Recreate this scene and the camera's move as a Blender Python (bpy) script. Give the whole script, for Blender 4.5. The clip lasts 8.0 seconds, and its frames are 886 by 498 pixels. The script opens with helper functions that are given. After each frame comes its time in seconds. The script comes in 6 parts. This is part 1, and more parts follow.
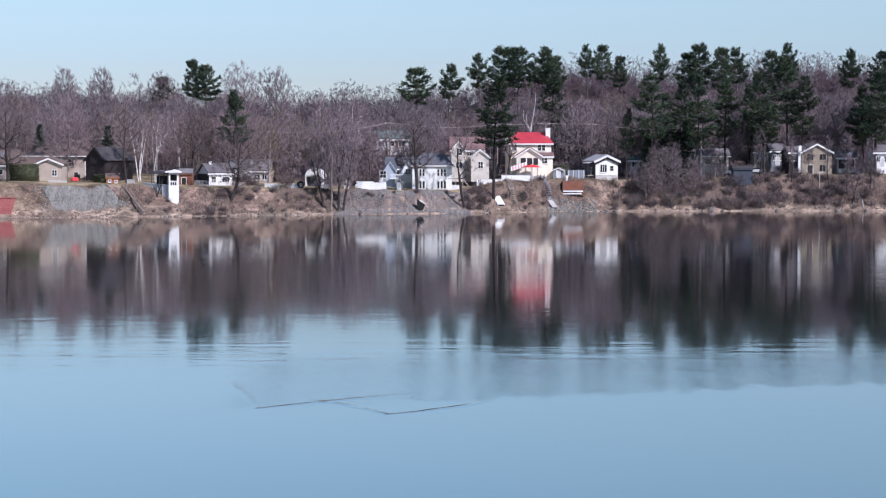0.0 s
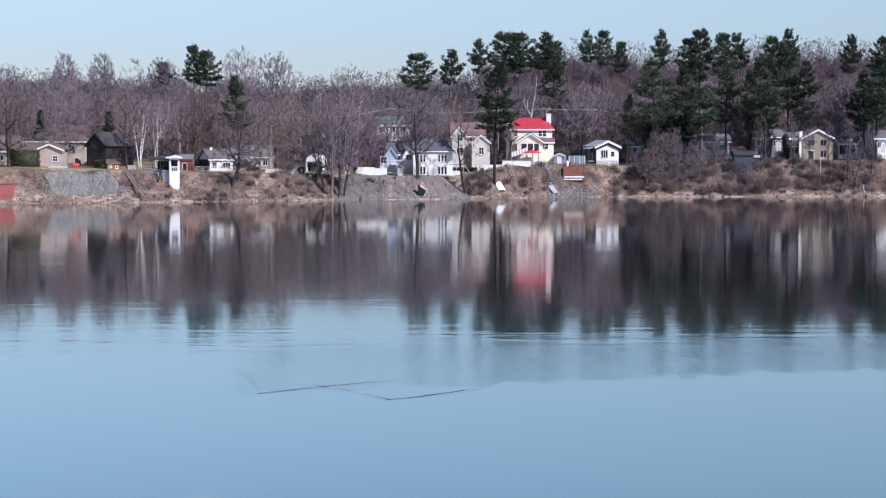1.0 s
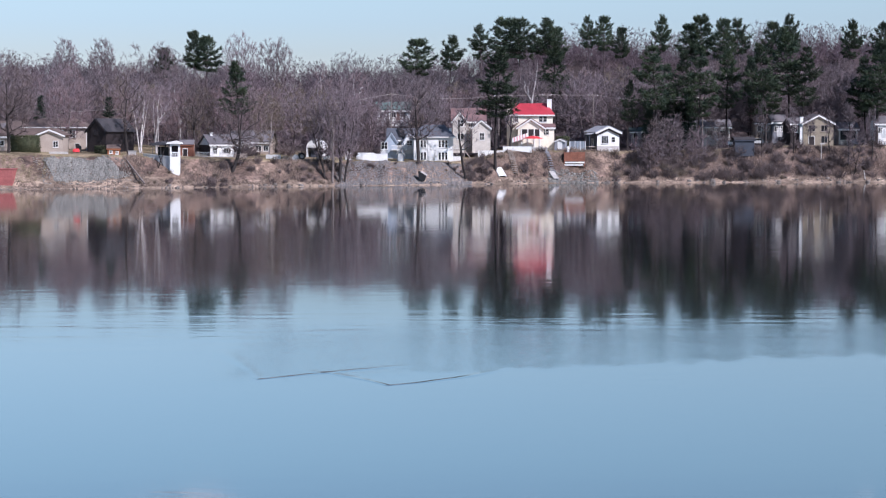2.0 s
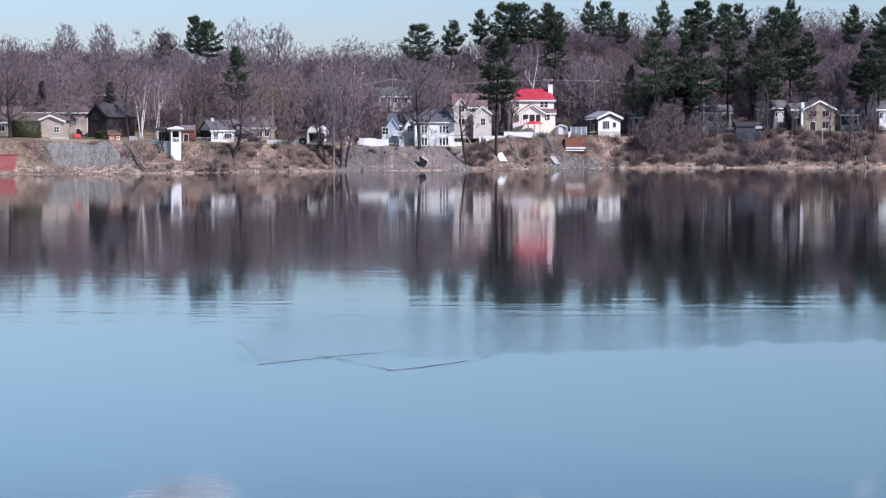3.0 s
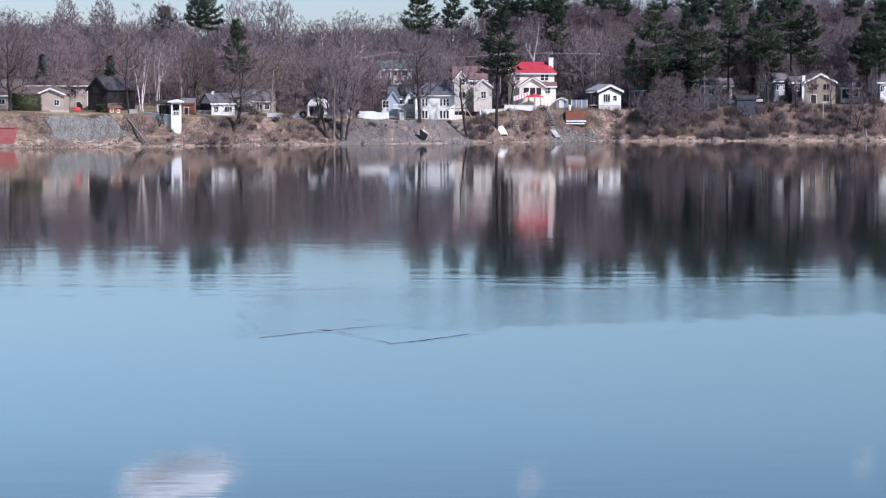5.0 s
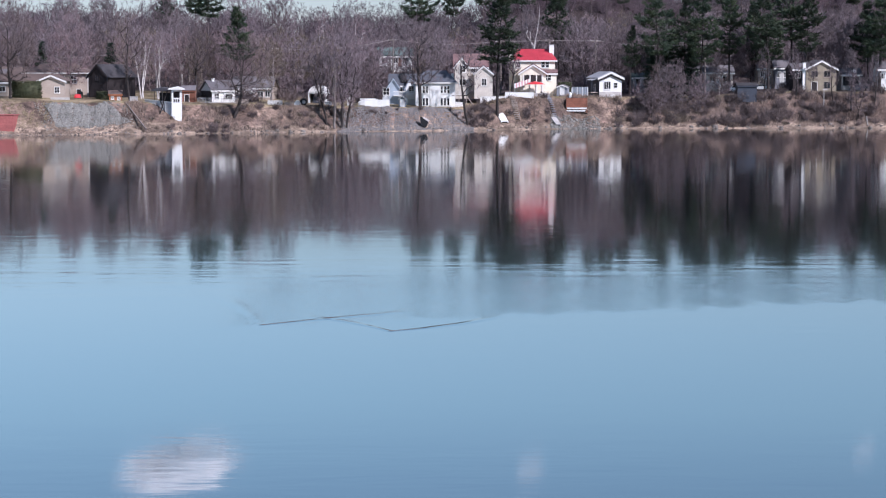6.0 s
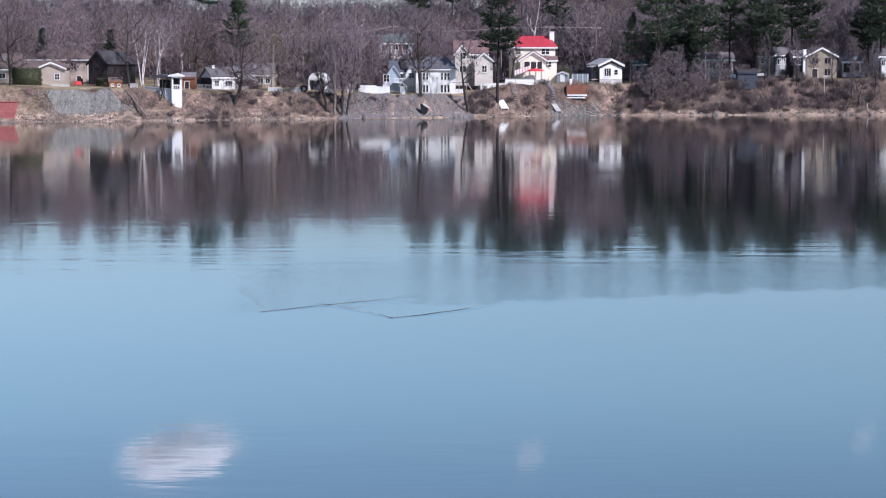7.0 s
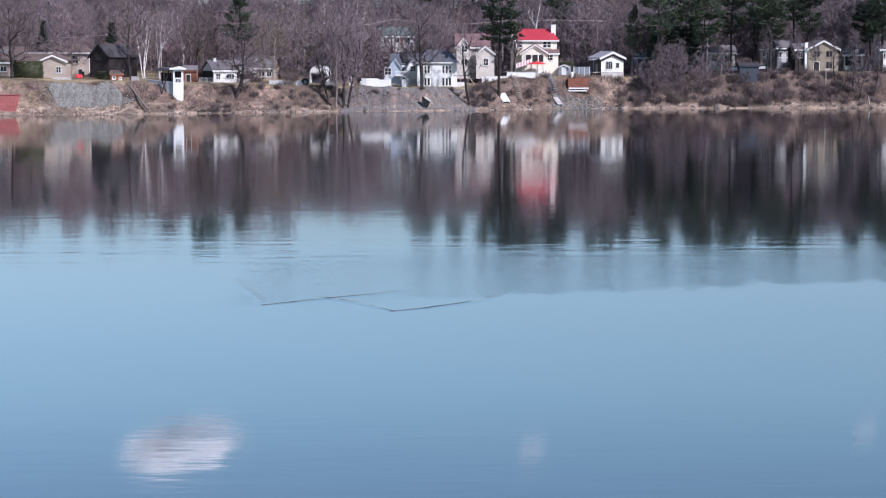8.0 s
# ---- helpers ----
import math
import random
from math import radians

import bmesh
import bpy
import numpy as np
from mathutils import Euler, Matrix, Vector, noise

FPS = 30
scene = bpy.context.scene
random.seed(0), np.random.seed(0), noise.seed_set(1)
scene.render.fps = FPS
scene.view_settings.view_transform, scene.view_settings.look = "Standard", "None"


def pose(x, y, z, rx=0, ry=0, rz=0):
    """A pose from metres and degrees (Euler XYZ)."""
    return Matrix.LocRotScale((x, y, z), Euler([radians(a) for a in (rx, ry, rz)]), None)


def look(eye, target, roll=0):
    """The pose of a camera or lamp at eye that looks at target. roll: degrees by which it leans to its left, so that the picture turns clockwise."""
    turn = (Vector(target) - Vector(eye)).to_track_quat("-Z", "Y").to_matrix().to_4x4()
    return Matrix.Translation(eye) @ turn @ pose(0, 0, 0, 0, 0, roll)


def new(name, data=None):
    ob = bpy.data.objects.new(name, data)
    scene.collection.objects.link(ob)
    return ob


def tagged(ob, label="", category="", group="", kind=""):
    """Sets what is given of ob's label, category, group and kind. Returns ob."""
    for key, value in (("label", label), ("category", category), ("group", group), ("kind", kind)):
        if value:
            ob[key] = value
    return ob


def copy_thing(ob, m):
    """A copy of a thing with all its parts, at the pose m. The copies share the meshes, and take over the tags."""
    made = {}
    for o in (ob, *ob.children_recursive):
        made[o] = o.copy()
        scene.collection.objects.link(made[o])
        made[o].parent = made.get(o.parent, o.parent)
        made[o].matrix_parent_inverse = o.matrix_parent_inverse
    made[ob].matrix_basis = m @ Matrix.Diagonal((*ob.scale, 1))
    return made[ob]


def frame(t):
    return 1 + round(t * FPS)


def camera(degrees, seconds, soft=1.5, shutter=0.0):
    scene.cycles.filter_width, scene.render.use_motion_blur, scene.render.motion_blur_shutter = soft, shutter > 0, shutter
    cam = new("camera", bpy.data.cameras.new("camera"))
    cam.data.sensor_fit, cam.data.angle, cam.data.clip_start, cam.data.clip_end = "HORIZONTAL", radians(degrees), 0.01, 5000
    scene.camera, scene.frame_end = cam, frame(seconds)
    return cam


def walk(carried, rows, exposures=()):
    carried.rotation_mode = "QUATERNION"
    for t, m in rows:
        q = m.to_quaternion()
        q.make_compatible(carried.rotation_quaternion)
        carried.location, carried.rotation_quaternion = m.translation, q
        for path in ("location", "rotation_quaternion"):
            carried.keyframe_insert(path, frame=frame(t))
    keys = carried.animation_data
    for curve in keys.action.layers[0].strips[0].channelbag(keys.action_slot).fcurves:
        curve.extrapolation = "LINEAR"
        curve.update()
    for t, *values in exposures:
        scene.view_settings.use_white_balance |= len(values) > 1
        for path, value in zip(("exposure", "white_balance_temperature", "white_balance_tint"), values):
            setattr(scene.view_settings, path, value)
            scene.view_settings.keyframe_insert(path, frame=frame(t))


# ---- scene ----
cam = camera(24.0, 8.0, soft=1.2)
EYE = (0.0, 0.0, 12.0)
# seconds, pitch, yaw
TURNS = [(0, -2.5149, 0.0000),
         (0.5, -2.7056, 0.0186),
         (1, -2.9086, 0.0217),
         (1.5, -3.1038, 0.0249),
         (3, -3.7044, 0.0652),
         (3.5, -3.8930, 0.0668),
         (4, -4.0832, 0.0699),
         (4.5, -4.2671, 0.0715),
         (6, -4.7888, 0.0932),
         (6.5, -4.9785, 0.0948),
         (7, -5.1481, 0.0994),
         (7.5, -5.2698, 0.1212),
         (8, -5.3375, 0.1398)]
walk(cam, [(t, pose(*EYE, 90 + p, 0, y)) for t, p, y in TURNS], exposures=[(0.0, 0.16, 5900, 20.0), (8.0, 0.16, 5900, 20.0)])

# ---- world and sun ----
SUN_EL, SUN_AZ = radians(38), radians(136)  # azimuth clockwise from +y
world = bpy.data.worlds.new("sky")
scene.world = world
world.use_nodes = True
wn, wl = world.node_tree.nodes, world.node_tree.links
wn.clear()
sky = wn.new("ShaderNodeTexSky")
sky.sky_type = "NISHITA"
sky.sun_disc = False
sky.sun_elevation, sky.sun_rotation = SUN_EL, SUN_AZ
sky.altitude, sky.air_density, sky.dust_density, sky.ozone_density = 100, 1.0, 0.2, 2.0
wbg = wn.new("ShaderNodeBackground")
wbg.inputs["Strength"].default_value = 0.15
wout = wn.new("ShaderNodeOutputWorld")
# tint by height: bluer, dimmer haze low down, added brightness above for the water
way = wn.new("ShaderNodeTexCoord")
up = wn.new("ShaderNodeSeparateXYZ")
haze = wn.new("ShaderNodeValToRGB")
haze.color_ramp.elements[0].color, haze.color_ramp.elements[1].color = (0.395, 0.392, 0.468, 1), (0.45, 0.45, 0.45, 1)
haze.color_ramp.elements[1].position = 0.7
for at, c in ((0.05, (0.475, 0.52, 0.60, 1)), (0.078, (0.575, 0.612, 0.622, 1)), (0.098, (0.745, 0.795, 0.795, 1)), (0.16, (1.03, 1.14, 1.03, 1)), (0.22, (1.06, 1.195, 1.11, 1)), (0.36, (0.7, 0.7, 0.7, 1))):
    haze.color_ramp.elements.new(at).color = c
sky_tint = wn.new("ShaderNodeMix")
sky_tint.data_type, sky_tint.blend_type = "RGBA", "MULTIPLY"
sky_tint.inputs["Factor"].default_value = 1.0
wl.new(way.outputs["Generated"], up.inputs[0])
wl.new(up.outputs["Z"], haze.inputs[0])
wl.new(sky.outputs[0], sky_tint.inputs["A"])
wl.new(haze.outputs[0], sky_tint.inputs["B"])
wl.new(sky_tint.outputs["Result"], wbg.inputs[0])
wl.new(wbg.outputs[0], wout.inputs[0])

sun = new("sun", bpy.data.lights.new("sun", "SUN"))
sun.data.energy, sun.data.angle, sun.data.color = 5.0, radians(0.5), (1.0, 0.965, 0.935)
sun_from = Vector((math.sin(SUN_AZ) * math.cos(SUN_EL), math.cos(SUN_AZ) * math.cos(SUN_EL), math.sin(SUN_EL)))
sun.matrix_world = look(sun_from * 300, (0, 0, 0))


# ---- materials ----
def mat(name, col, rough=0.8, var=0.3, scale=0.6, fine=9.0, bump=0.02, metal=0.0, tint=None, island=False, spread=0.25, spec=0.4):
    """Colour varied at two scales and from object to object, with fine relief."""
    m = bpy.data.materials.new(name)
    m.use_nodes = True
    n, l = m.node_tree.nodes, m.node_tree.links
    b = n["Principled BSDF"]
    b.inputs["Roughness"].default_value, b.inputs["Metallic"].default_value = rough, metal
    b.inputs["Specular IOR Level"].default_value = spec
    co = n.new("ShaderNodeTexCoord")
    big, small = n.new("ShaderNodeTexNoise"), n.new("ShaderNodeTexNoise")
    big.inputs["Scale"].default_value, small.inputs["Scale"].default_value = scale, fine
    big.inputs["Detail"].default_value, small.inputs["Detail"].default_value = 4, 5
    l.new(co.outputs["Object"], big.inputs["Vector"])
    l.new(co.outputs["Object"], small.inputs["Vector"])
    two = n.new("ShaderNodeMix")
    two.data_type = "RGBA"
    two.inputs["A"].default_value = (*col, 1)
    two.inputs["B"].default_value = (*(tint or [c * (1 - var) for c in col]), 1)
    ramp = n.new("ShaderNodeMapRange")
    ramp.inputs["From Min"].default_value, ramp.inputs["From Max"].default_value = 0.38, 0.66
    l.new(big.outputs["Fac"], ramp.inputs["Value"])
    l.new(ramp.outputs[0], two.inputs["Factor"])
    grain = n.new("ShaderNodeMapRange")
    grain.inputs["From Min"].default_value, grain.inputs["From Max"].default_value = 0.3, 0.7
    grain.inputs["To Min"].default_value, grain.inputs["To Max"].default_value = 1 - var, 1 + var * 0.6
    l.new(small.outputs["Fac"], grain.inputs["Value"])
    pick = n.new("ShaderNodeNewGeometry") if island else n.new("ShaderNodeObjectInfo")
    each = n.new("ShaderNodeMapRange")
    each.inputs["To Min"].default_value, each.inputs["To Max"].default_value = 1 - spread, 1 + spread
    l.new(pick.outputs["Random Per Island" if island else "Random"], each.inputs["Value"])
    mul = n.new("ShaderNodeMath")
    mul.operation = "MULTIPLY"
    l.new(grain.outputs[0], mul.inputs[0])
    l.new(each.outputs[0], mul.inputs[1])
    hsv = n.new("ShaderNodeHueSaturation")
    l.new(two.outputs["Result"], hsv.inputs["Color"])
    l.new(mul.outputs[0], hsv.inputs["Value"])
    l.new(hsv.outputs[0], b.inputs["Base Color"])
    if bump:
        bp = n.new("ShaderNodeBump")
        bp.inputs["Strength"].default_value, bp.inputs["Distance"].default_value = 0.6, bump
        l.new(small.outputs["Fac"], bp.inputs["Height"])
        l.new(bp.outputs[0], b.inputs["Normal"])
    return m


BARK = mat("grey bark", (0.145, 0.110, 0.108), 0.9, 0.4, 1.5, 14, 0.02, spread=0.35)
BARK_DARK = mat("dark bark", (0.045, 0.036, 0.034), 0.9, 0.4, 1.5, 14, 0.02)
BIRCH = mat("birch bark", (0.62, 0.58, 0.56), 0.75, 0.35, 1.2, 7, 0.01, tint=(0.35, 0.30, 0.28))
PALE_BARK = mat("pale bark", (0.30, 0.25, 0.23), 0.85, 0.35, 1.2, 10, 0.015)
TWIG = mat("bare twigs", (0.240, 0.182, 0.192), 0.85, 0.3, 0.25, 3, 0, tint=(0.205, 0.170, 0.180), spread=0.25)
TWIG_GREY = mat("dull grey-brown twigs", (0.165, 0.128, 0.135), 0.85, 0.3, 0.25, 3, 0, tint=(0.14, 0.115, 0.12), spread=0.25)
TWIG_RED = mat("budding red twigs", (0.245, 0.168, 0.172), 0.85, 0.3, 0.25, 3, 0, tint=(0.21, 0.160, 0.166), spread=0.25)
TWIG_TAN = mat("budding tan twigs", (0.23, 0.178, 0.138), 0.85, 0.3, 0.25, 3, 0, tint=(0.18, 0.145, 0.115), spread=0.2)
FARWOOD = mat("far bare woods", (0.158, 0.114, 0.130), 0.9, 0.3, 0.03, 2, 0, tint=(0.152, 0.130, 0.138), island=True, spread=0.25)
NEEDLE = mat("pine needles", (0.032, 0.052, 0.033), 0.7, 0.35, 0.35, 4, 0, tint=(0.056, 0.076, 0.036), spread=0.3)
NEEDLE_DARK = mat("spruce needles", (0.025, 0.046, 0.033), 0.7, 0.4, 0.35, 4, 0, tint=(0.034, 0.055, 0.032), spread=0.25)
HEDGE_GREEN = mat("hedge leaves", (0.045, 0.052, 0.024), 0.75, 0.4, 0.5, 5, 0, tint=(0.065, 0.065, 0.03))
DRY_GRASS = mat("dry grass", (0.21, 0.155, 0.125), 0.9, 0.3, 0.2, 3, 0, island=True, spread=0.4, tint=(0.13, 0.097, 0.082))
BRUSH = mat("dark bare brush", (0.150, 0.113, 0.108), 0.85, 0.3, 0.25, 3, 0, tint=(0.118, 0.092, 0.092), spread=0.3)
OLIVE_GRASS = mat("olive spring grass", (0.20, 0.165, 0.105), 0.9, 0.3, 0.2, 3, 0, island=True, spread=0.3, tint=(0.26, 0.20, 0.13))
STONE = mat("grey stone", (0.215, 0.205, 0.188), 0.85, 0.25, 0.3, 5, 0.03, island=True, spread=0.26)
STONE_BANK = mat("dull brown-grey stone", (0.205, 0.190, 0.188), 0.85, 0.2, 0.3, 5, 0.03, island=True, spread=0.2)
STONE_WARM = mat("tan stone", (0.20, 0.172, 0.155), 0.85, 0.35, 0.4, 5, 0.03, island=True, spread=0.45)

WHITE = mat("white paint", (0.80, 0.79, 0.77), 0.6, 0.10, 0.5, 5, 0.004, spread=0.03)
TRIM = mat("white trim", (0.78, 0.76, 0.73), 0.6, 0.12, 0.7, 6, 0.003, spread=0.03)
CREAM = mat("cream siding", (0.84, 0.76, 0.63), 0.7, 0.12, 0.5, 5, 0.005, spread=0.04)
BEIGE = mat("beige siding", (0.47, 0.385, 0.325), 0.75, 0.15, 0.5, 5, 0.006, spread=0.08)
STONE_WALL = mat("grey-beige cladding", (0.62, 0.56, 0.50), 0.8, 0.15, 0.8, 3.5, 0.02, spread=0.06)
YELLOW = mat("yellow-beige cladding", (0.30, 0.25, 0.185), 0.8, 0.2, 0.8, 3.0, 0.02, spread=0.06)
GREY_SIDING = mat("pale grey siding", (0.56, 0.56, 0.56), 0.7, 0.12, 0.5, 5, 0.006, spread=0.06)
# siding darkened to carry the shade on the shed under the pines
BLUEGREY = mat("blue-grey siding", (0.052, 0.060, 0.080), 0.75, 0.2, 0.5, 5, 0.006, spread=0.1)
DARK_WOOD = mat("dark stained boards", (0.030, 0.022, 0.023), 0.75, 0.3, 0.6, 6, 0.01, spread=0.1)
BROWN_WOOD = mat("brown stained boards", (0.26, 0.10, 0.062), 0.75, 0.3, 0.8, 6, 0.01, spread=0.12)
ORANGE_WOOD = mat("orange stained boards", (0.34, 0.125, 0.06), 0.7, 0.25, 0.8, 6, 0.01, spread=0.08)
WEATHERED = mat("weathered boards", (0.36, 0.30, 0.26), 0.85, 0.3, 0.8, 6, 0.01, spread=0.2)
PLASTER_GREY = mat("grey rendered wall", (0.25, 0.255, 0.29), 0.85, 0.2, 0.6, 5, 0.01, spread=0.06)
CONCRETE = mat("concrete", (0.46, 0.43, 0.41), 0.85, 0.25, 0.6, 6, 0.01, spread=0.12)
ROOF_BROWN = mat("brown shingles", (0.150, 0.108, 0.095), 0.9, 0.25, 0.5, 5, 0.02, spread=0.1)
ROOF_GREY = mat("grey shingles", (0.17, 0.155, 0.165), 0.9, 0.25, 0.5, 5, 0.02, spread=0.1)
ROOF_DARK = mat("charcoal shingles", (0.060, 0.055, 0.060), 0.9, 0.25, 0.5, 5, 0.02, spread=0.1)
ROOF_SLATE = mat("slate-blue shingles", (0.115, 0.122, 0.145), 0.9, 0.25, 0.5, 5, 0.02, spread=0.1)
ROOF_GREEN = mat("grey-green shingles", (0.12, 0.17, 0.16), 0.9, 0.25, 0.5, 5, 0.02, spread=0.1)
ROOF_ROSE = mat("dusty red shingles", (0.21, 0.125, 0.122), 0.9, 0.25, 0.5, 5, 0.02, spread=0.1)
ROOF_RED = mat("red sheet roofing", (0.52, 0.055, 0.075), 0.5, 0.15, 0.4, 4, 0.006, spread=0.04)
RED_CLOTH = mat("red canvas", (0.66, 0.05, 0.06), 0.8, 0.15, 0.7, 6, 0.01, spread=0.05)
ROSE_CLOTH = mat("faded rose canvas", (0.66, 0.34, 0.35), 0.8, 0.15, 0.7, 6, 0.01, spread=0.05)
ROOF_PALE = mat("pale sheet roofing", (0.46, 0.47, 0.50), 0.55, 0.2, 0.5, 5, 0.01, spread=0.06)
RED_WALL = mat("faded red paint", (0.40, 0.125, 0.115), 0.8, 0.2, 0.5, 4, 0.01, spread=0.08)
DARK_METAL = mat("dark metal", (0.03, 0.03, 0.035), 0.5, 0.2, 1, 8, 0.003, metal=0.4)
BLACK = mat("black rubber and tar", (0.014, 0.014, 0.016), 0.7, 0.3, 1, 8, 0.005)
GREY_METAL = mat("galvanised metal", (0.45, 0.45, 0.46), 0.5, 0.2, 1, 8, 0.003, metal=0.5)
WIRE = mat("cable sheath", (0.42, 0.37, 0.34), 0.6, 0.1, 1, 8, 0, spread=0.05)
# white siding with the blue of shade put into its colour
SHADED_WHITE = mat("white siding tinted as in shade", (0.40, 0.46, 0.54), 0.7, 0.12, 0.5, 5, 0.005, spread=0.05)
BLUE_PAINT = mat("dusty blue paint", (0.24, 0.27, 0.31), 0.6, 0.15, 0.7, 6, 0.004)
GLASS = mat("window glass over a dark room", (0.025, 0.028, 0.034), 0.08, 0.3, 0.6, 3, 0, spread=0.3, spec=0.6)


def ground_material():
    m = bpy.data.materials.new("dry spring ground")
    m.use_nodes = True
    n, l = m.node_tree.nodes, m.node_tree.links
    b = n["Principled BSDF"]
    b.inputs["Roughness"].default_value = 0.95
    b.inputs["Specular IOR Level"].default_value = 0.2
    geo = n.new("ShaderNodeNewGeometry")

    def noise_at(scale, detail=5, stretch=(1, 1, 1)):
        mp = n.new("ShaderNodeMapping")
        mp.inputs["Scale"].default_value = stretch
        tx = n.new("ShaderNodeTexNoise")
        tx.inputs["Scale"].default_value, tx.inputs["Detail"].default_value = scale, detail
        l.new(geo.outputs["Position"], mp.inputs["Vector"])
        l.new(mp.outputs[0], tx.inputs["Vector"])
        return tx.outputs["Fac"]

    def band(v, lo, hi, a=0.0, c=1.0):
        r = n.new("ShaderNodeMapRange")
        r.interpolation_type = "SMOOTHSTEP"
        for key, value in (("From Min", lo), ("From Max", hi), ("To Min", a), ("To Max", c)):
            r.inputs[key].default_value = value
        l.new(v, r.inputs["Value"])
        return r.outputs[0]

    def mix(f, a, c):
        x = n.new("ShaderNodeMix")
        x.data_type = "RGBA"
        l.new(f, x.inputs["Factor"])
        for key, value in (("A", a), ("B", c)):
            if isinstance(value, tuple):
                x.inputs[key].default_value = (*value, 1)
            else:
                l.new(value, x.inputs[key])
        return x.outputs["Result"]

    sep = n.new("ShaderNodeSeparateXYZ")
    l.new(geo.outputs["Normal"], sep.inputs[0])
    pos = n.new("ShaderNodeSeparateXYZ")
    l.new(geo.outputs["Position"], pos.inputs[0])
    soil = mix(band(noise_at(0.35), 0.42, 0.6), (0.26, 0.175, 0.14), (0.115, 0.080, 0.070))
    straw = mix(band(noise_at(0.22), 0.4, 0.62), (0.31, 0.22, 0.17), (0.15, 0.106, 0.088))
    lawn = mix(band(noise_at(0.15), 0.4, 0.6), (0.25, 0.20, 0.115), (0.33, 0.25, 0.165))
    flat = band(sep.outputs["Z"], 0.90, 0.985)
    bank = mix(band(noise_at(0.12, 3), 0.42, 0.58), soil, straw)
    mould = mix(band(noise_at(0.3), 0.40, 0.62), (0.150, 0.105, 0.088), (0.080, 0.058, 0.052))
    bank = mix(band(pos.outputs["X"], 36, 54, 0.0, 0.6), bank, mould)
    beach = mix(band(noise_at(0.5), 0.4, 0.6), (0.39, 0.295, 0.225), (0.28, 0.205, 0.16))
    litter = mix(band(noise_at(0.3), 0.4, 0.6), (0.105, 0.078, 0.076), (0.08, 0.062, 0.062))
    deep = n.new("ShaderNodeMath")
    deep.operation = "MULTIPLY_ADD"
    deep.inputs[1].default_value = 16.0
    l.new(noise_at(0.06, 2), deep.inputs[0])
    l.new(pos.outputs["Y"], deep.inputs[2])
    top = mix(band(deep.outputs[0], 486, 498), mix(flat, bank, lawn), litter)
    wide = n.new("ShaderNodeMath")
    wide.operation = "SUBTRACT"
    l.new(pos.outputs["Z"], wide.inputs[0])
    l.new(band(pos.outputs["X"], -64, -50, 1.3, 0.0), wide.inputs[1])
    low = band(wide.outputs[0], 0.8, 1.7)
    whole = mix(low, beach, top)
    grain = n.new("ShaderNodeHueSaturation")
    l.new(whole, grain.inputs["Color"])
    patch = n.new("ShaderNodeMath")
    patch.operation = "MULTIPLY"
    l.new(band(noise_at(1.7, 6), 0.3, 0.7, 0.62, 1.25), patch.inputs[0])
    l.new(band(noise_at(0.16, 5, (1.0, 0.5, 1.0)), 0.36, 0.62, 1.2, 0.55), patch.inputs[1])
    l.new(patch.outputs[0], grain.inputs["Value"])
    l.new(grain.outputs[0], b.inputs["Base Color"])
    bp = n.new("ShaderNodeBump")
    bp.inputs["Strength"].default_value, bp.inputs["Distance"].default_value = 0.8, 0.25
    l.new(noise_at(1.2, 6), bp.inputs["Height"])
    l.new(bp.outputs[0], b.inputs["Normal"])
    return m


GROUND = ground_material()


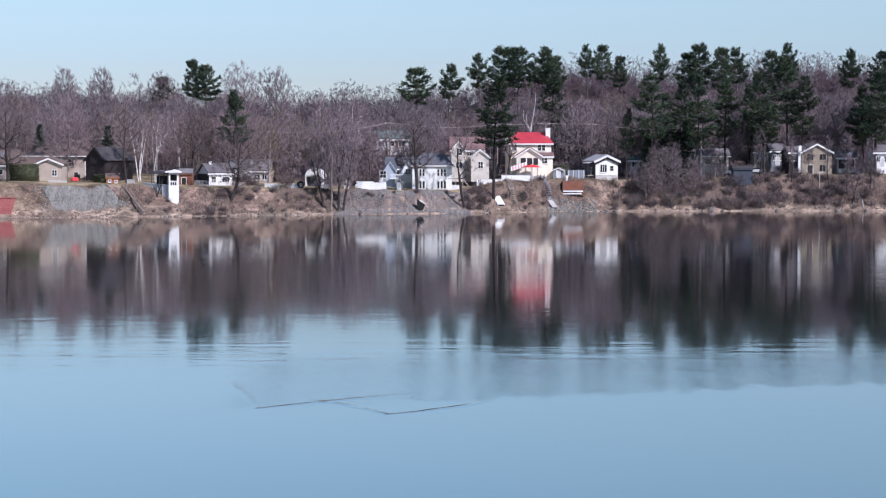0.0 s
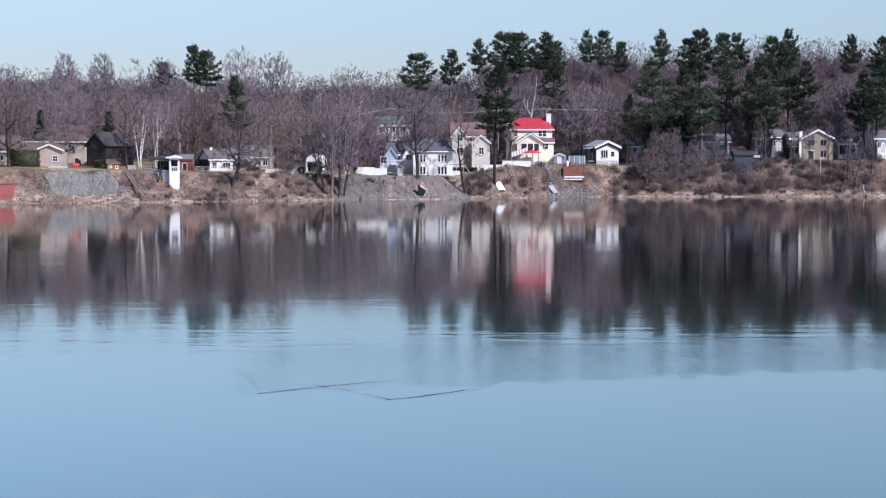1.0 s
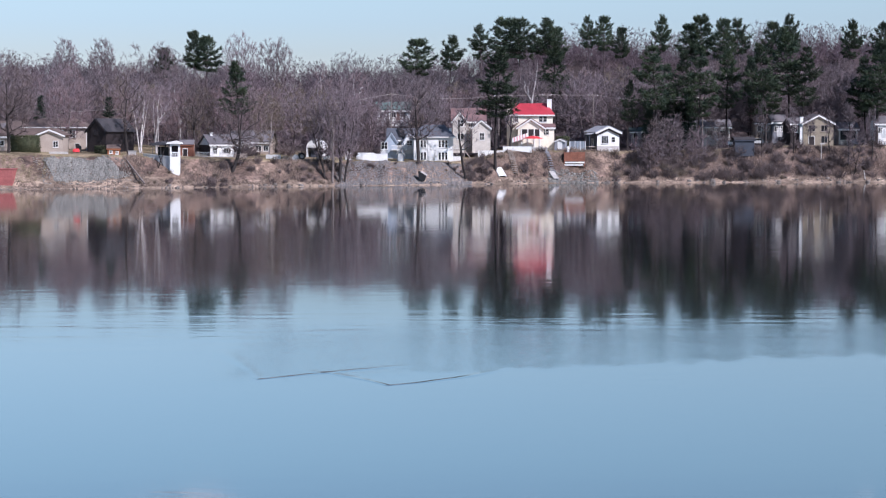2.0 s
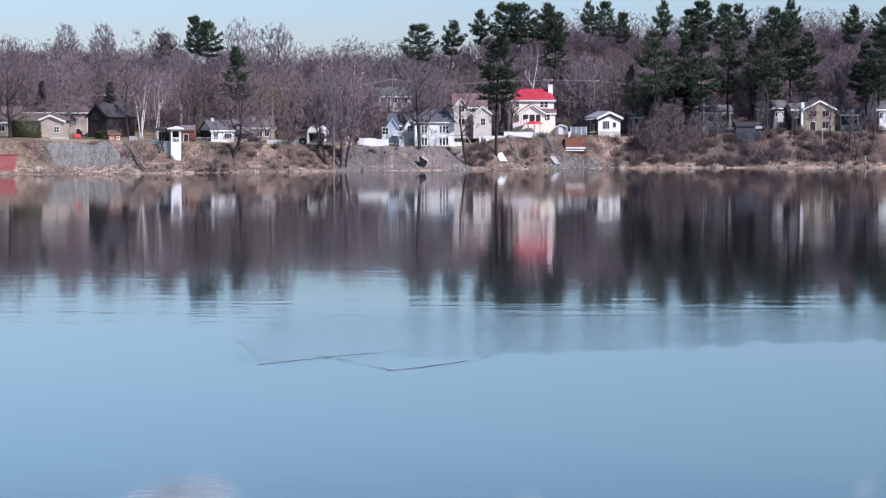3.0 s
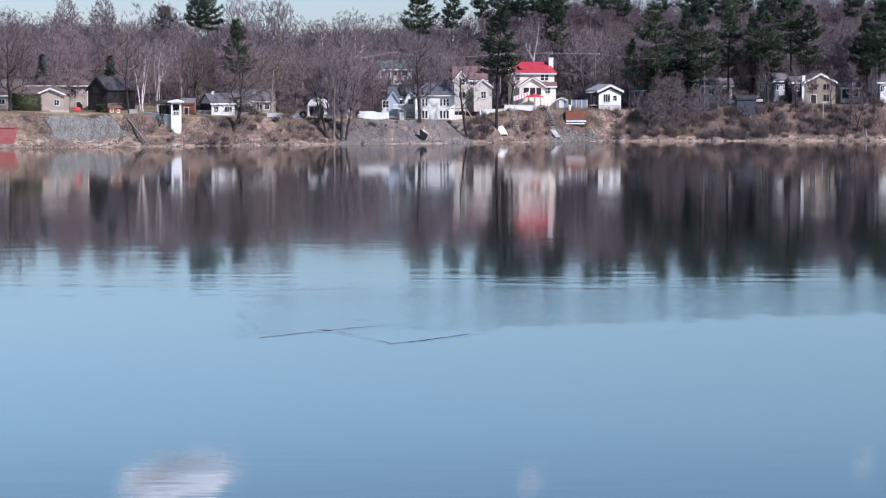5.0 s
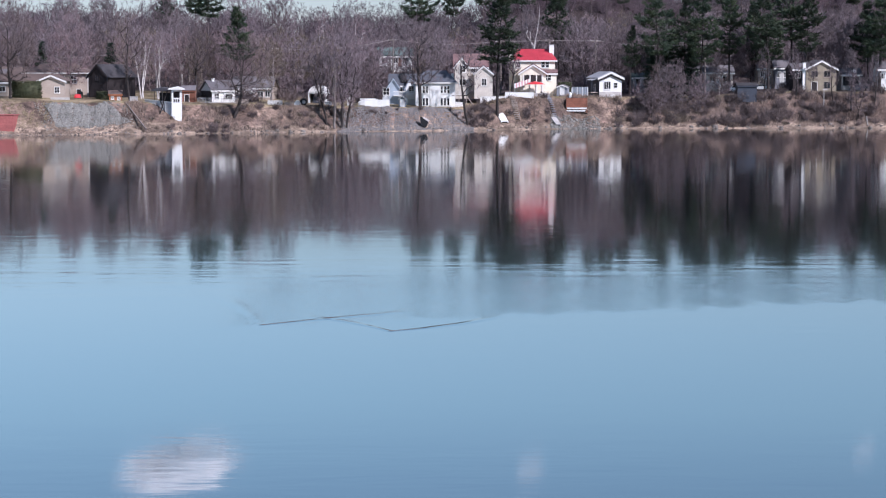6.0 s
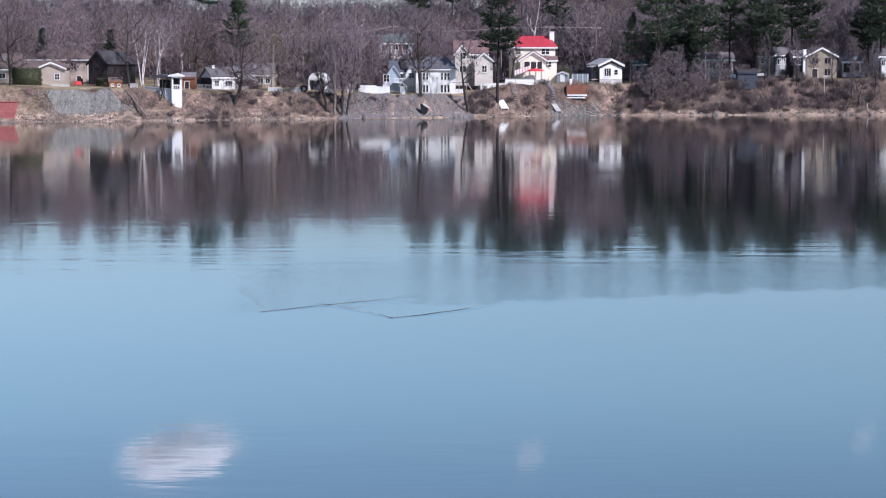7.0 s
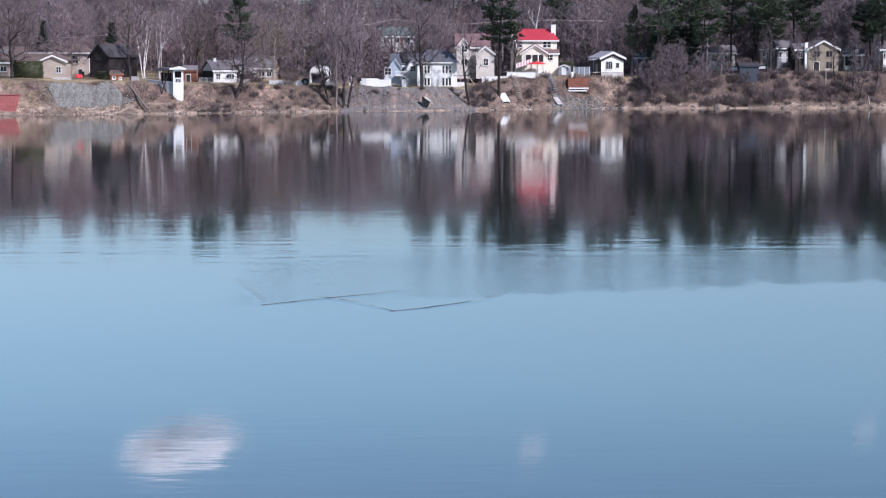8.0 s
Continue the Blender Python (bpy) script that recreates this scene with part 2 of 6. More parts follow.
def water_material():
    """Calm lake water: long low swell, fine ripples, a ruffled stretch, and the spreading arms of two wakes."""
    m = bpy.data.materials.new("calm lake water")
    m.use_nodes = True
    n, l = m.node_tree.nodes, m.node_tree.links
    b = n["Principled BSDF"]
    b.inputs["Base Color"].default_value = (0.008, 0.008, 0.010, 1)
    b.inputs["IOR"].default_value = 1.60
    geo = n.new("ShaderNodeNewGeometry")
    pos = n.new("ShaderNodeSeparateXYZ")
    l.new(geo.outputs["Position"], pos.inputs[0])

    def op(kind, a, c=0.0, clamp=False):
        q = n.new("ShaderNodeMath")
        q.operation, q.use_clamp = kind, clamp
        for i, v in enumerate((a, c)):
            if isinstance(v, (int, float)):
                q.inputs[i].default_value = v
            else:
                l.new(v, q.inputs[i])
        return q.outputs[0]

    def step(v, lo, hi):
        r = n.new("ShaderNodeMapRange")
        r.interpolation_type = "SMOOTHSTEP"
        r.inputs["From Min"].default_value, r.inputs["From Max"].default_value = lo, hi
        l.new(v, r.inputs["Value"])
        return r.outputs[0]

    def waves(sx, sy, detail=2, rough=0.5):
        mp = n.new("ShaderNodeMapping")
        mp.inputs["Scale"].default_value = (sx, sy, 1)
        tx = n.new("ShaderNodeTexNoise")
        tx.inputs["Scale"].default_value = 1.0
        tx.inputs["Detail"].default_value, tx.inputs["Roughness"].default_value = detail, rough
        l.new(geo.outputs["Position"], mp.inputs["Vector"])
        l.new(mp.outputs[0], tx.inputs["Vector"])
        return tx.outputs["Fac"]

    X, Y = pos.outputs["X"], pos.outputs["Y"]
    swell = op("MULTIPLY", waves(0.16, 0.46, 3, 0.55), 0.026)
    patchy = step(waves(0.012, 0.03, 2), 0.40, 0.62)
    # swell builds up beyond the quiet near water
    calm = op("SUBTRACT", 1.0, op("MULTIPLY", step(Y, 136, 172), 0.9))
    far = op("ADD", op("MULTIPLY", op("MULTIPLY", step(Y, 106, 122), calm), 0.52), 0.22)
    swell = op("MULTIPLY", swell, op("MULTIPLY", far, op("ADD", op("MULTIPLY", patchy, 0.8), 0.35)))
    fine = op("MULTIPLY", waves(0.45, 2.4, 2), 0.0010)
    # ruffled water behind the wakes
    uneven = op("MULTIPLY", op("SUBTRACT", waves(0.5, 0.15, 3), 0.5), 7.0)
    edge = op("SUBTRACT", op("ADD", Y, uneven), op("ADD", op("MULTIPLY", X, 0.36), 100.6))
    edge2 = op("SUBTRACT", op("ADD", Y, uneven), 110.0)
    lee = op("MAXIMUM", op("MULTIPLY", step(edge, 0.0, 3.0), step(X, -13.0, -9.0)), op("MULTIPLY", step(edge2, 0, 7.0), step(X, 0.0, 5.0)))
    lee = op("MULTIPLY", lee, op("SUBTRACT", 1.0, step(Y, 117, 135)))
    ruffle = op("MULTIPLY", op("MULTIPLY", waves(2.2, 3.6, 3, 0.6), 0.009), lee)
    height = op("ADD", op("ADD", swell, fine), ruffle)
    # made-up one-way slope of the normals, draws the mirrored shore out longer
    height = op("SUBTRACT", height, op("MULTIPLY", step(Y, 132, 224), 0.29))
    # fine ripples, too small to see singly, from the middle of the lake outwards
    belt = step(Y, 108, 128)
    l.new(op("ADD", op("MULTIPLY", belt, 0.015), 0.040), b.inputs["Roughness"])
    sway = op("MULTIPLY", op("SUBTRACT", waves(0.5, 0.5, 2), 0.5), 0.25)
    for x0, y0, x1, y1, bow, h, fade in WAKE_ARMS:
        length = math.hypot(x1 - x0, y1 - y0)
        ux, uy = (x1 - x0) / length, (y1 - y0) / length
        dx, dy = op("SUBTRACT", X, x0), op("SUBTRACT", Y, y0)
        along = op("ADD", op("MULTIPLY", dx, ux), op("MULTIPLY", dy, uy))
        off = op("SUBTRACT", op("MULTIPLY", dx, uy), op("MULTIPLY", dy, ux))
        part_way = op("DIVIDE", along, length)
        off = op("SUBTRACT", off, op("MULTIPLY", op("MULTIPLY", part_way, op("SUBTRACT", 1.0, part_way)), 4 * bow))
        wide = op("ADD", op("MULTIPLY", along, 0.032), 0.13)
        rel = op("DIVIDE", op("ADD", off, sway), wide)
        bell = op("EXPONENT", op("MULTIPLY", op("MULTIPLY", rel, rel), -1.0))
        ends = op("MULTIPLY", step(along, -0.2, 0.1), op("SUBTRACT", 1.0, step(along, length * (1.05 - 0.7 * fade), length * 1.05)))
        height = op("ADD", height, op("MULTIPLY", op("MULTIPLY", bell, ends), h))
    bp = n.new("ShaderNodeBump")
    bp.inputs["Strength"].default_value, bp.inputs["Distance"].default_value = 1.0, 1.0
    l.new(height, bp.inputs["Height"])
    l.new(bp.outputs[0], b.inputs["Normal"])
    return m


# start, end, bow, height, fade of each arm
WAKE_ARMS = [(-8.86, 99.49, -1.25, 105.88, -0.11, 0.014, 0.65),
             (-8.86, 99.49, -12.50, 113.70, 0.26, 0.017, 0.8),
             (-2.61, 97.06, -7.67, 103.98, 0.45, 0.014, 0.65),
             (-2.61, 97.06, 2.89, 104.24, 0.72, 0.014, 0.65)]
WATER = water_material()


# ---- mesh tools ----
class Geo:
    """Collects faces and turns them into one mesh."""

    def __init__(self):
        self.v, self.f = [], []

    def add(self, verts, faces):
        k = len(self.v)
        self.v += [tuple(p) for p in verts]
        self.f += [tuple(i + k for i in q) for q in faces]
        return self

    def box(self, x0, x1, y0, y1, z0, z1):
        return self.add([(x, y, z) for z in (z0, z1) for y in (y0, y1) for x in (x0, x1)],
                        [(0, 2, 3, 1), (4, 5, 7, 6), (0, 1, 5, 4), (2, 6, 7, 3), (0, 4, 6, 2), (1, 3, 7, 5)])

    def slab(self, a, b, c, d, t):
        """A quad a b c d given thickness t downwards along its normal."""
        a, b, c, d = (Vector(p) for p in (a, b, c, d))
        nn = (b - a).cross(d - a).normalized() * t
        top, low = [a, b, c, d], [p - nn for p in (a, b, c, d)]
        return self.add(top + low, [(0, 1, 2, 3), (7, 6, 5, 4), (0, 4, 5, 1), (1, 5, 6, 2), (2, 6, 7, 3), (3, 7, 4, 0)])

    def prism(self, poly, y0, y1):
        """A polygon in x, z drawn out along y."""
        k = len(poly)
        vs = [(x, y0, z) for x, z in poly] + [(x, y1, z) for x, z in poly]
        fs = [tuple(range(k)), tuple(range(2 * k - 1, k - 1, -1))]
        fs += [(i, i + k, (i + 1) % k + k, (i + 1) % k) for i in range(k)]
        return self.add(vs, fs)

    def prism_x(self, poly, x0, x1):
        """A polygon in y, z drawn out along x."""
        k = len(poly)
        vs = [(x0, y, z) for y, z in poly] + [(x1, y, z) for y, z in poly]
        fs = [tuple(range(k - 1, -1, -1)), tuple(range(k, 2 * k))]
        fs += [(i, (i + 1) % k, (i + 1) % k + k, i + k) for i in range(k)]
        return self.add(vs, fs)

    def beam(self, p, q, r0, r1=None, sides=6):
        p, q = Vector(p), Vector(q)
        r1 = r0 if r1 is None else r1
        d = (q - p).normalized()
        u = d.orthogonal().normalized()
        w = d.cross(u)
        ring = [(math.cos(2 * math.pi * i / sides), math.sin(2 * math.pi * i / sides)) for i in range(sides)]
        vs = [p + (u * c + w * s) * r0 for c, s in ring] + [q + (u * c + w * s) * r1 for c, s in ring]
        fs = [(i, (i + 1) % sides, (i + 1) % sides + sides, i + sides) for i in range(sides)]
        fs += [tuple(range(sides - 1, -1, -1)), tuple(range(sides, 2 * sides))]
        return self.add(vs, fs)

    def mesh(self, name, material):
        me = bpy.data.meshes.new(name)
        me.from_pydata(self.v, [], self.f)
        me.materials.append(material)
        bm = bmesh.new()
        bm.from_mesh(me)
        bmesh.ops.recalc_face_normals(bm, faces=bm.faces)
        bm.to_mesh(me)
        bm.free()
        return me


def part(name, geo, material, parent, label=""):
    ob = new(name, geo.mesh(name, material) if isinstance(geo, Geo) else geo)
    ob.parent = parent
    return tagged(ob, label) if label else ob


def thing(name, x, y, z, turn, label, category, group="", kind=""):
    ob = new(name)
    ob.matrix_basis = pose(x, y, z, 0, 0, turn)
    return tagged(ob, label, category, group, kind)


def solo(name, geo, material, m, label, category, group="", kind=""):
    ob = new(name, geo.mesh(name, material) if isinstance(geo, Geo) else geo)
    ob.matrix_basis = m
    return tagged(ob, label, category, group, kind)


def tri_mesh(name, verts, tris, material, smooth=False):
    me = bpy.data.meshes.new(name)
    verts, tris = np.asarray(verts, np.float32), np.asarray(tris, np.int32)
    me.vertices.add(len(verts))
    me.vertices.foreach_set("co", verts.ravel())
    me.loops.add(tris.size)
    me.loops.foreach_set("vertex_index", tris.ravel())
    me.polygons.add(len(tris))
    me.polygons.foreach_set("loop_start", np.arange(0, tris.size, 3, dtype=np.int32))
    me.materials.append(material)
    me.update(calc_edges=True)
    me.validate()
    if smooth:
        me.shade_smooth()
    return me


# ---- ground and water ----
SHORE = ((-400, 380), (-140, 402), (-87, 410), (-55, 421), (-22, 438), (-4, 443), (27, 461), (90, 467), (400, 480))
CREST = ((-400, 7), (-90, 6.8), (-62, 6.3), (-52, 5.7), (-25, 5.2), (0, 4.7), (7, 5.2), (14, 7.0), (30, 7.1), (40, 6.6), (60, 7.0), (80, 8.0), (400, 8.5))
BANK = ((-400, 12), (-90, 11), (-62, 11), (-40, 10), (-25, 9), (-2, 8), (12, 10), (30, 10), (60, 11), (90, 12), (400, 12))


def along(table, x):
    return np.interp(x, [p[0] for p in table], [p[1] for p in table])


def smooth01(v):
    v = np.clip(v, 0, 1)
    return v * v * (3 - 2 * v)


def wobble(x, y, s, seed=0.0):
    """Cheap smooth irregularity from a few sines."""
    return (np.sin(x * s + seed) * np.cos(y * s * 1.3 + 2.1 * seed) + 0.6 * np.sin(x * s * 2.3 + y * s * 1.7 + seed * 3.3)
            + 0.35 * np.sin(x * s * 5.1 - y * s * 4.3 + seed * 1.7)) / 1.6


def ground_z(x, y):
    x, y = np.asarray(x, float), np.asarray(y, float)
    d = y - along(SHORE, x) - 0.9 * wobble(x, y * 0, 0.22) - 0.4 * wobble(x, y * 0, 0.9, 2.0)
    top, wide = along(CREST, x), along(BANK, x)
    beach = np.clip(d, -30, 2.0) * 0.22
    rise = smooth01((d - 1.6) / wide)
    z = beach + (top - 0.44) * rise
    back = np.clip(d - wide - 6, 0, None)
    z = z + np.minimum(back * 0.035, 5.5) + (13.2 + 1.7 * smooth01((x + 52) / 22) - 3.1 * smooth01((x + 12) / 47) + 0.95 * wobble(x, y * 0, 0.117, 3.0) + 0.6 * wobble(x, y * 0, 0.36, 1.0)) * smooth01((y - 555) / 32)
    z = z + 9.3 * smooth01((x + 12) / 47) * smooth01((y - 515) / 57)
    z = z + 0.35 * wobble(x, y, 0.33, 1.0) * rise * (1 - smooth01((d - wide) / 6)) + 0.12 * wobble(x, y, 1.3, 4.0) * smooth01(d / 2) * (1 - smooth01((d - wide) / 8))
    near = np.clip(-(y + 40), 0, None)
    return np.where(y < 100, np.minimum(-4 + near * 0.12, 6), np.maximum(z, -4))


def gz(x, y):
    return float(ground_z(x, y))


def grid_lines(spans):
    out = []
    for a, b, s in spans:
        out += list(np.arange(a, b, s))
    return np.array(out + [spans[-1][1]])


gx = grid_lines([(-3500, -400, 310), (-400, -120, 14), (-120, 120, 1.0), (120, 400, 14), (400, 3500, 310)])
gy = grid_lines([(-3500, -200, 300), (-200, 400, 40), (400, 500, 0.9), (500, 620, 3), (620, 4500, 180)])
GX, GY = np.meshgrid(gx, gy)
GZ = ground_z(GX, GY)
nx = len(gx)
ii = (np.arange(len(gy) - 1)[:, None] * nx + np.arange(nx - 1)[None, :]).ravel()
gt = np.concatenate([np.stack([ii, ii + 1, ii + nx + 1], 1), np.stack([ii, ii + nx + 1, ii + nx], 1)])
tagged(new("ground", tri_mesh("ground", np.stack([GX.ravel(), GY.ravel(), GZ.ravel()], 1), gt, GROUND, True)),
       "dry brown lake bank rising to a grassy terrace", "ground", kind="structure")

wx, wy = [-3500, -600, 0, 600, 3500], [-3500, -300, 60, 200, 500, 700]
wg = Geo()
wg.add([(x, y, 0) for y in wy for x in wx], [(j * 5 + i, j * 5 + i + 1, j * 5 + i + 6, j * 5 + i + 5) for j in range(5) for i in range(4)])
tagged(new("water", wg.mesh("water", WATER)), "calm blue lake water with faint wakes", "lake", kind="structure")


# ---- trees ----
def frusta(p0, p1, r0, r1, sides):
    """Tapered tubes between the rows of p0 and p1: vertices and triangles."""
    p0, p1 = np.asarray(p0, float), np.asarray(p1, float)
    r0, r1 = np.asarray(r0, float)[:, None], np.asarray(r1, float)[:, None]
    d = p1 - p0
    d /= np.linalg.norm(d, axis=1, keepdims=True) + 1e-9
    ref = np.where(np.abs(d[:, 2:3]) < 0.9, [[0, 0, 1.0]], [[1.0, 0, 0]])
    u = np.cross(d, ref)
    u /= np.linalg.norm(u, axis=1, keepdims=True) + 1e-9
    w = np.cross(d, u)
    vs = []
    for base, r in ((p0, r0), (p1, r1)):
        for k in range(sides):
            a = 2 * math.pi * k / sides
            vs.append(base + (u * math.cos(a) + w * math.sin(a)) * r)
    V = np.stack(vs, 1)
    first = (np.arange(len(p0)) * 2 * sides)[:, None]
    T = []
    for k in range(sides):
        j = (k + 1) % sides
        T += [first + [k, j, j + sides], first + [k, j + sides, k + sides]]
    return V.reshape(-1, 3), np.concatenate(T)


def spikes(p0, p1, r0):
    """Slim three-sided twigs or needles that end in a point."""
    p0, p1 = np.asarray(p0, float), np.asarray(p1, float)
    r0 = np.broadcast_to(np.asarray(r0, float), (len(p0),))[:, None]
    d = p1 - p0
    d /= np.linalg.norm(d, axis=1, keepdims=True) + 1e-9
    ref = np.where(np.abs(d[:, 2:3]) < 0.9, [[0, 0, 1.0]], [[1.0, 0, 0]])
    u = np.cross(d, ref)
    u /= np.linalg.norm(u, axis=1, keepdims=True) + 1e-9
    w = np.cross(d, u)
    V = np.stack([p0 + u * r0, p0 + (-0.5 * u + 0.87 * w) * r0, p0 + (-0.5 * u - 0.87 * w) * r0, p1], 1)
    first = (np.arange(len(p0)) * 4)[:, None]
    return V.reshape(-1, 3), np.concatenate([first + [0, 1, 3], first + [1, 2, 3], first + [2, 0, 3]])


def merge(*pieces):
    V, T, k = [], [], 0
    for v, t in pieces:
        V.append(v)
        T.append(t + k)
        k += len(v)
    return np.concatenate(V), np.concatenate(T)


def unit(v):
    return v / (np.linalg.norm(v) + 1e-9)


def slivers(p0, p1, w, seed=0):
    """The finest twigs and needles: slim blades that end in a point, turned every way."""
    p0, p1 = np.asarray(p0, float), np.asarray(p1, float)
    w = np.broadcast_to(np.asarray(w, float), (len(p0),))[:, None]
    side = np.cross(p1 - p0, np.random.RandomState(seed).normal(0, 1, p0.shape))
    side /= np.linalg.norm(side, axis=1, keepdims=True) + 1e-9
    V = np.stack([p0 - side * w, p0 + side * w, p1], 1)
    return V.reshape(-1, 3), np.arange(len(p0) * 3).reshape(-1, 3)


def grow_bare(seed, h=16.0, spread=4.5, clear=0.25, limbs=14, lift=0.55, forks=1, twigs=9, lean=(0, 0), twig_r=0.024, girth=1.0, crown_w=0.045, tall=0.72):
    """A leafless tree: branches reach out to fill a domed crown and thicken towards the trunk; twigs make its haze."""
    R = np.random.RandomState(seed)
    nodes, parent = [], []
    lean = np.array([lean[0], lean[1], 0.0])
    steps = 8
    for fork in range(forks):
        p = np.array([R.normal(0, 0.25), R.normal(0, 0.25), -0.4]) if forks > 1 else np.array([0, 0, -0.4])
        d = unit(lean + R.normal(0, 0.04 + 0.10 * (forks > 1), 3) * [1, 1, 0] + [0, 0, 1.0])
        nodes.append(p)
        parent.append(-1)
        reach = h * tall * (1.0 if forks == 1 else R.uniform(0.8, 1.0))
        for i in range(steps):
            d = unit(d + R.normal(0, 0.07, 3) * [1, 1, 0.2] + [0, 0, 0.05])
            p = p + d * reach / steps
            nodes.append(p)
            parent.append(len(nodes) - 2)
    trunk_n = len(nodes)
    # lumps break the dome's outline into boughs
    lump = [(R.uniform(0, 6.28), R.uniform(0.15, 0.95), R.uniform(0.75, 1.18)) for _ in range(7)]
    goal = []
    n = int(limbs * 11)
    while len(goal) < n:
        t = R.uniform(0, 1)
        wide = math.sqrt(max(0.0, 1 - ((t - 0.42) / 0.58) ** 2)) if t > 0.42 else 0.6 + 0.4 * t / 0.42
        if R.rand() > wide ** 1.4:
            continue
        a = R.uniform(0, 2 * math.pi)
        k = min(lump, key=lambda q: abs(math.remainder(q[0] - a, 2 * math.pi)) + 2.0 * abs(q[1] - t))[2]
        r = spread * wide * k * R.uniform(0, 1) ** 0.42
        z = h * (clear + (1 - clear) * t) * (1 + (k - 1) * 0.25)
        goal.append(lean * z + [r * math.cos(a), r * math.sin(a), z])
    goal.sort(key=lambda q: math.hypot(q[0] - lean[0] * q[2], q[1] - lean[1] * q[2]) + 0.25 * abs(q[2] - 0.45 * h))
    P = np.zeros((trunk_n + 2 * n, 3))
    P[:trunk_n] = nodes
    used = trunk_n
    low = h * clear * 0.75
    tips = []
    for g in goal:
        q = P[:used]
        v = g - q
        flat = np.hypot(v[:, 0], v[:, 1])
        cost = np.linalg.norm(v, axis=1) + 2.2 * np.maximum(0, lift * flat - v[:, 2]) + 4.0 * np.maximum(0, low - q[:, 2])
        j = int(np.argmin(cost))
        v = g - P[j]
        ln = np.linalg.norm(v)
        P[used] = P[j] + v * 0.5 + R.normal(0, 0.07, 3) * ln + [0, 0, -0.06 * ln]
        P[used + 1] = g
        parent += [j, used]
        tips.append(used + 1)
        used += 2
    load = np.zeros(used)
    load[tips] = 1
    for i in range(used - 1, -1, -1):
        if parent[i] >= 0:
            load[parent[i]] += load[i]
    base = girth * h * 0.0135 / math.sqrt(forks)
    grade = math.log(max(base / 0.016, 1.5)) / math.log(max(2.0, load[:trunk_n].max()))
    rad = 0.016 * np.maximum(load, 1) ** grade
    for i in range(trunk_n):
        rad[i] = max(rad[i], base * (1 - 0.11 * (i % (steps + 1))))
    child = np.array([i for i in range(used) if parent[i] >= 0])
    par = np.array([parent[i] for i in child])
    start = np.minimum(rad[par], np.where(child < trunk_n, 9, rad[child] * 1.35))
    o0, o1 = [], []
    heart = np.array([0, 0, h * (clear + 0.25 * (1 - clear))])
    size = 0.55 + 0.45 * spread / 4.5
    for i in tips:
        g, way = P[i], unit(P[i] - P[parent[i]])
        out = unit(g - heart - lean * g[2])
        for _ in range(twigs):
            e = unit(0.7 * way + 0.5 * out + R.normal(0, 0.48, 3) + [0, 0, 0.3])
            s = g - (g - P[parent[i]]) * R.uniform(0, 0.8)
            tl = R.uniform(0.6, 1.45) * size
            o0.append(s)
            o1.append(s + e * tl)
            for _ in range(2):
                m = s + e * tl * R.uniform(0.2, 0.75)
                o0.append(m)
                o1.append(m + unit(e + R.normal(0, 0.5, 3)) * tl * R.uniform(0.4, 0.7))
    big = (rad[child] > crown_w) | (child < trunk_n)
    trunk = frusta(P[par[big]], P[child[big]], start[big], rad[child[big]], 5)
    small = ~big & (rad[child] < 0.022)
    mid = ~big & ~small
    crown = merge(frusta(P[par[mid]], P[child[mid]], start[mid], rad[child[mid]], 3), slivers(P[par[small]], P[child[small]], 0.024, seed + 1),
                  slivers(o0, o1, twig_r, seed))
    return trunk, crown


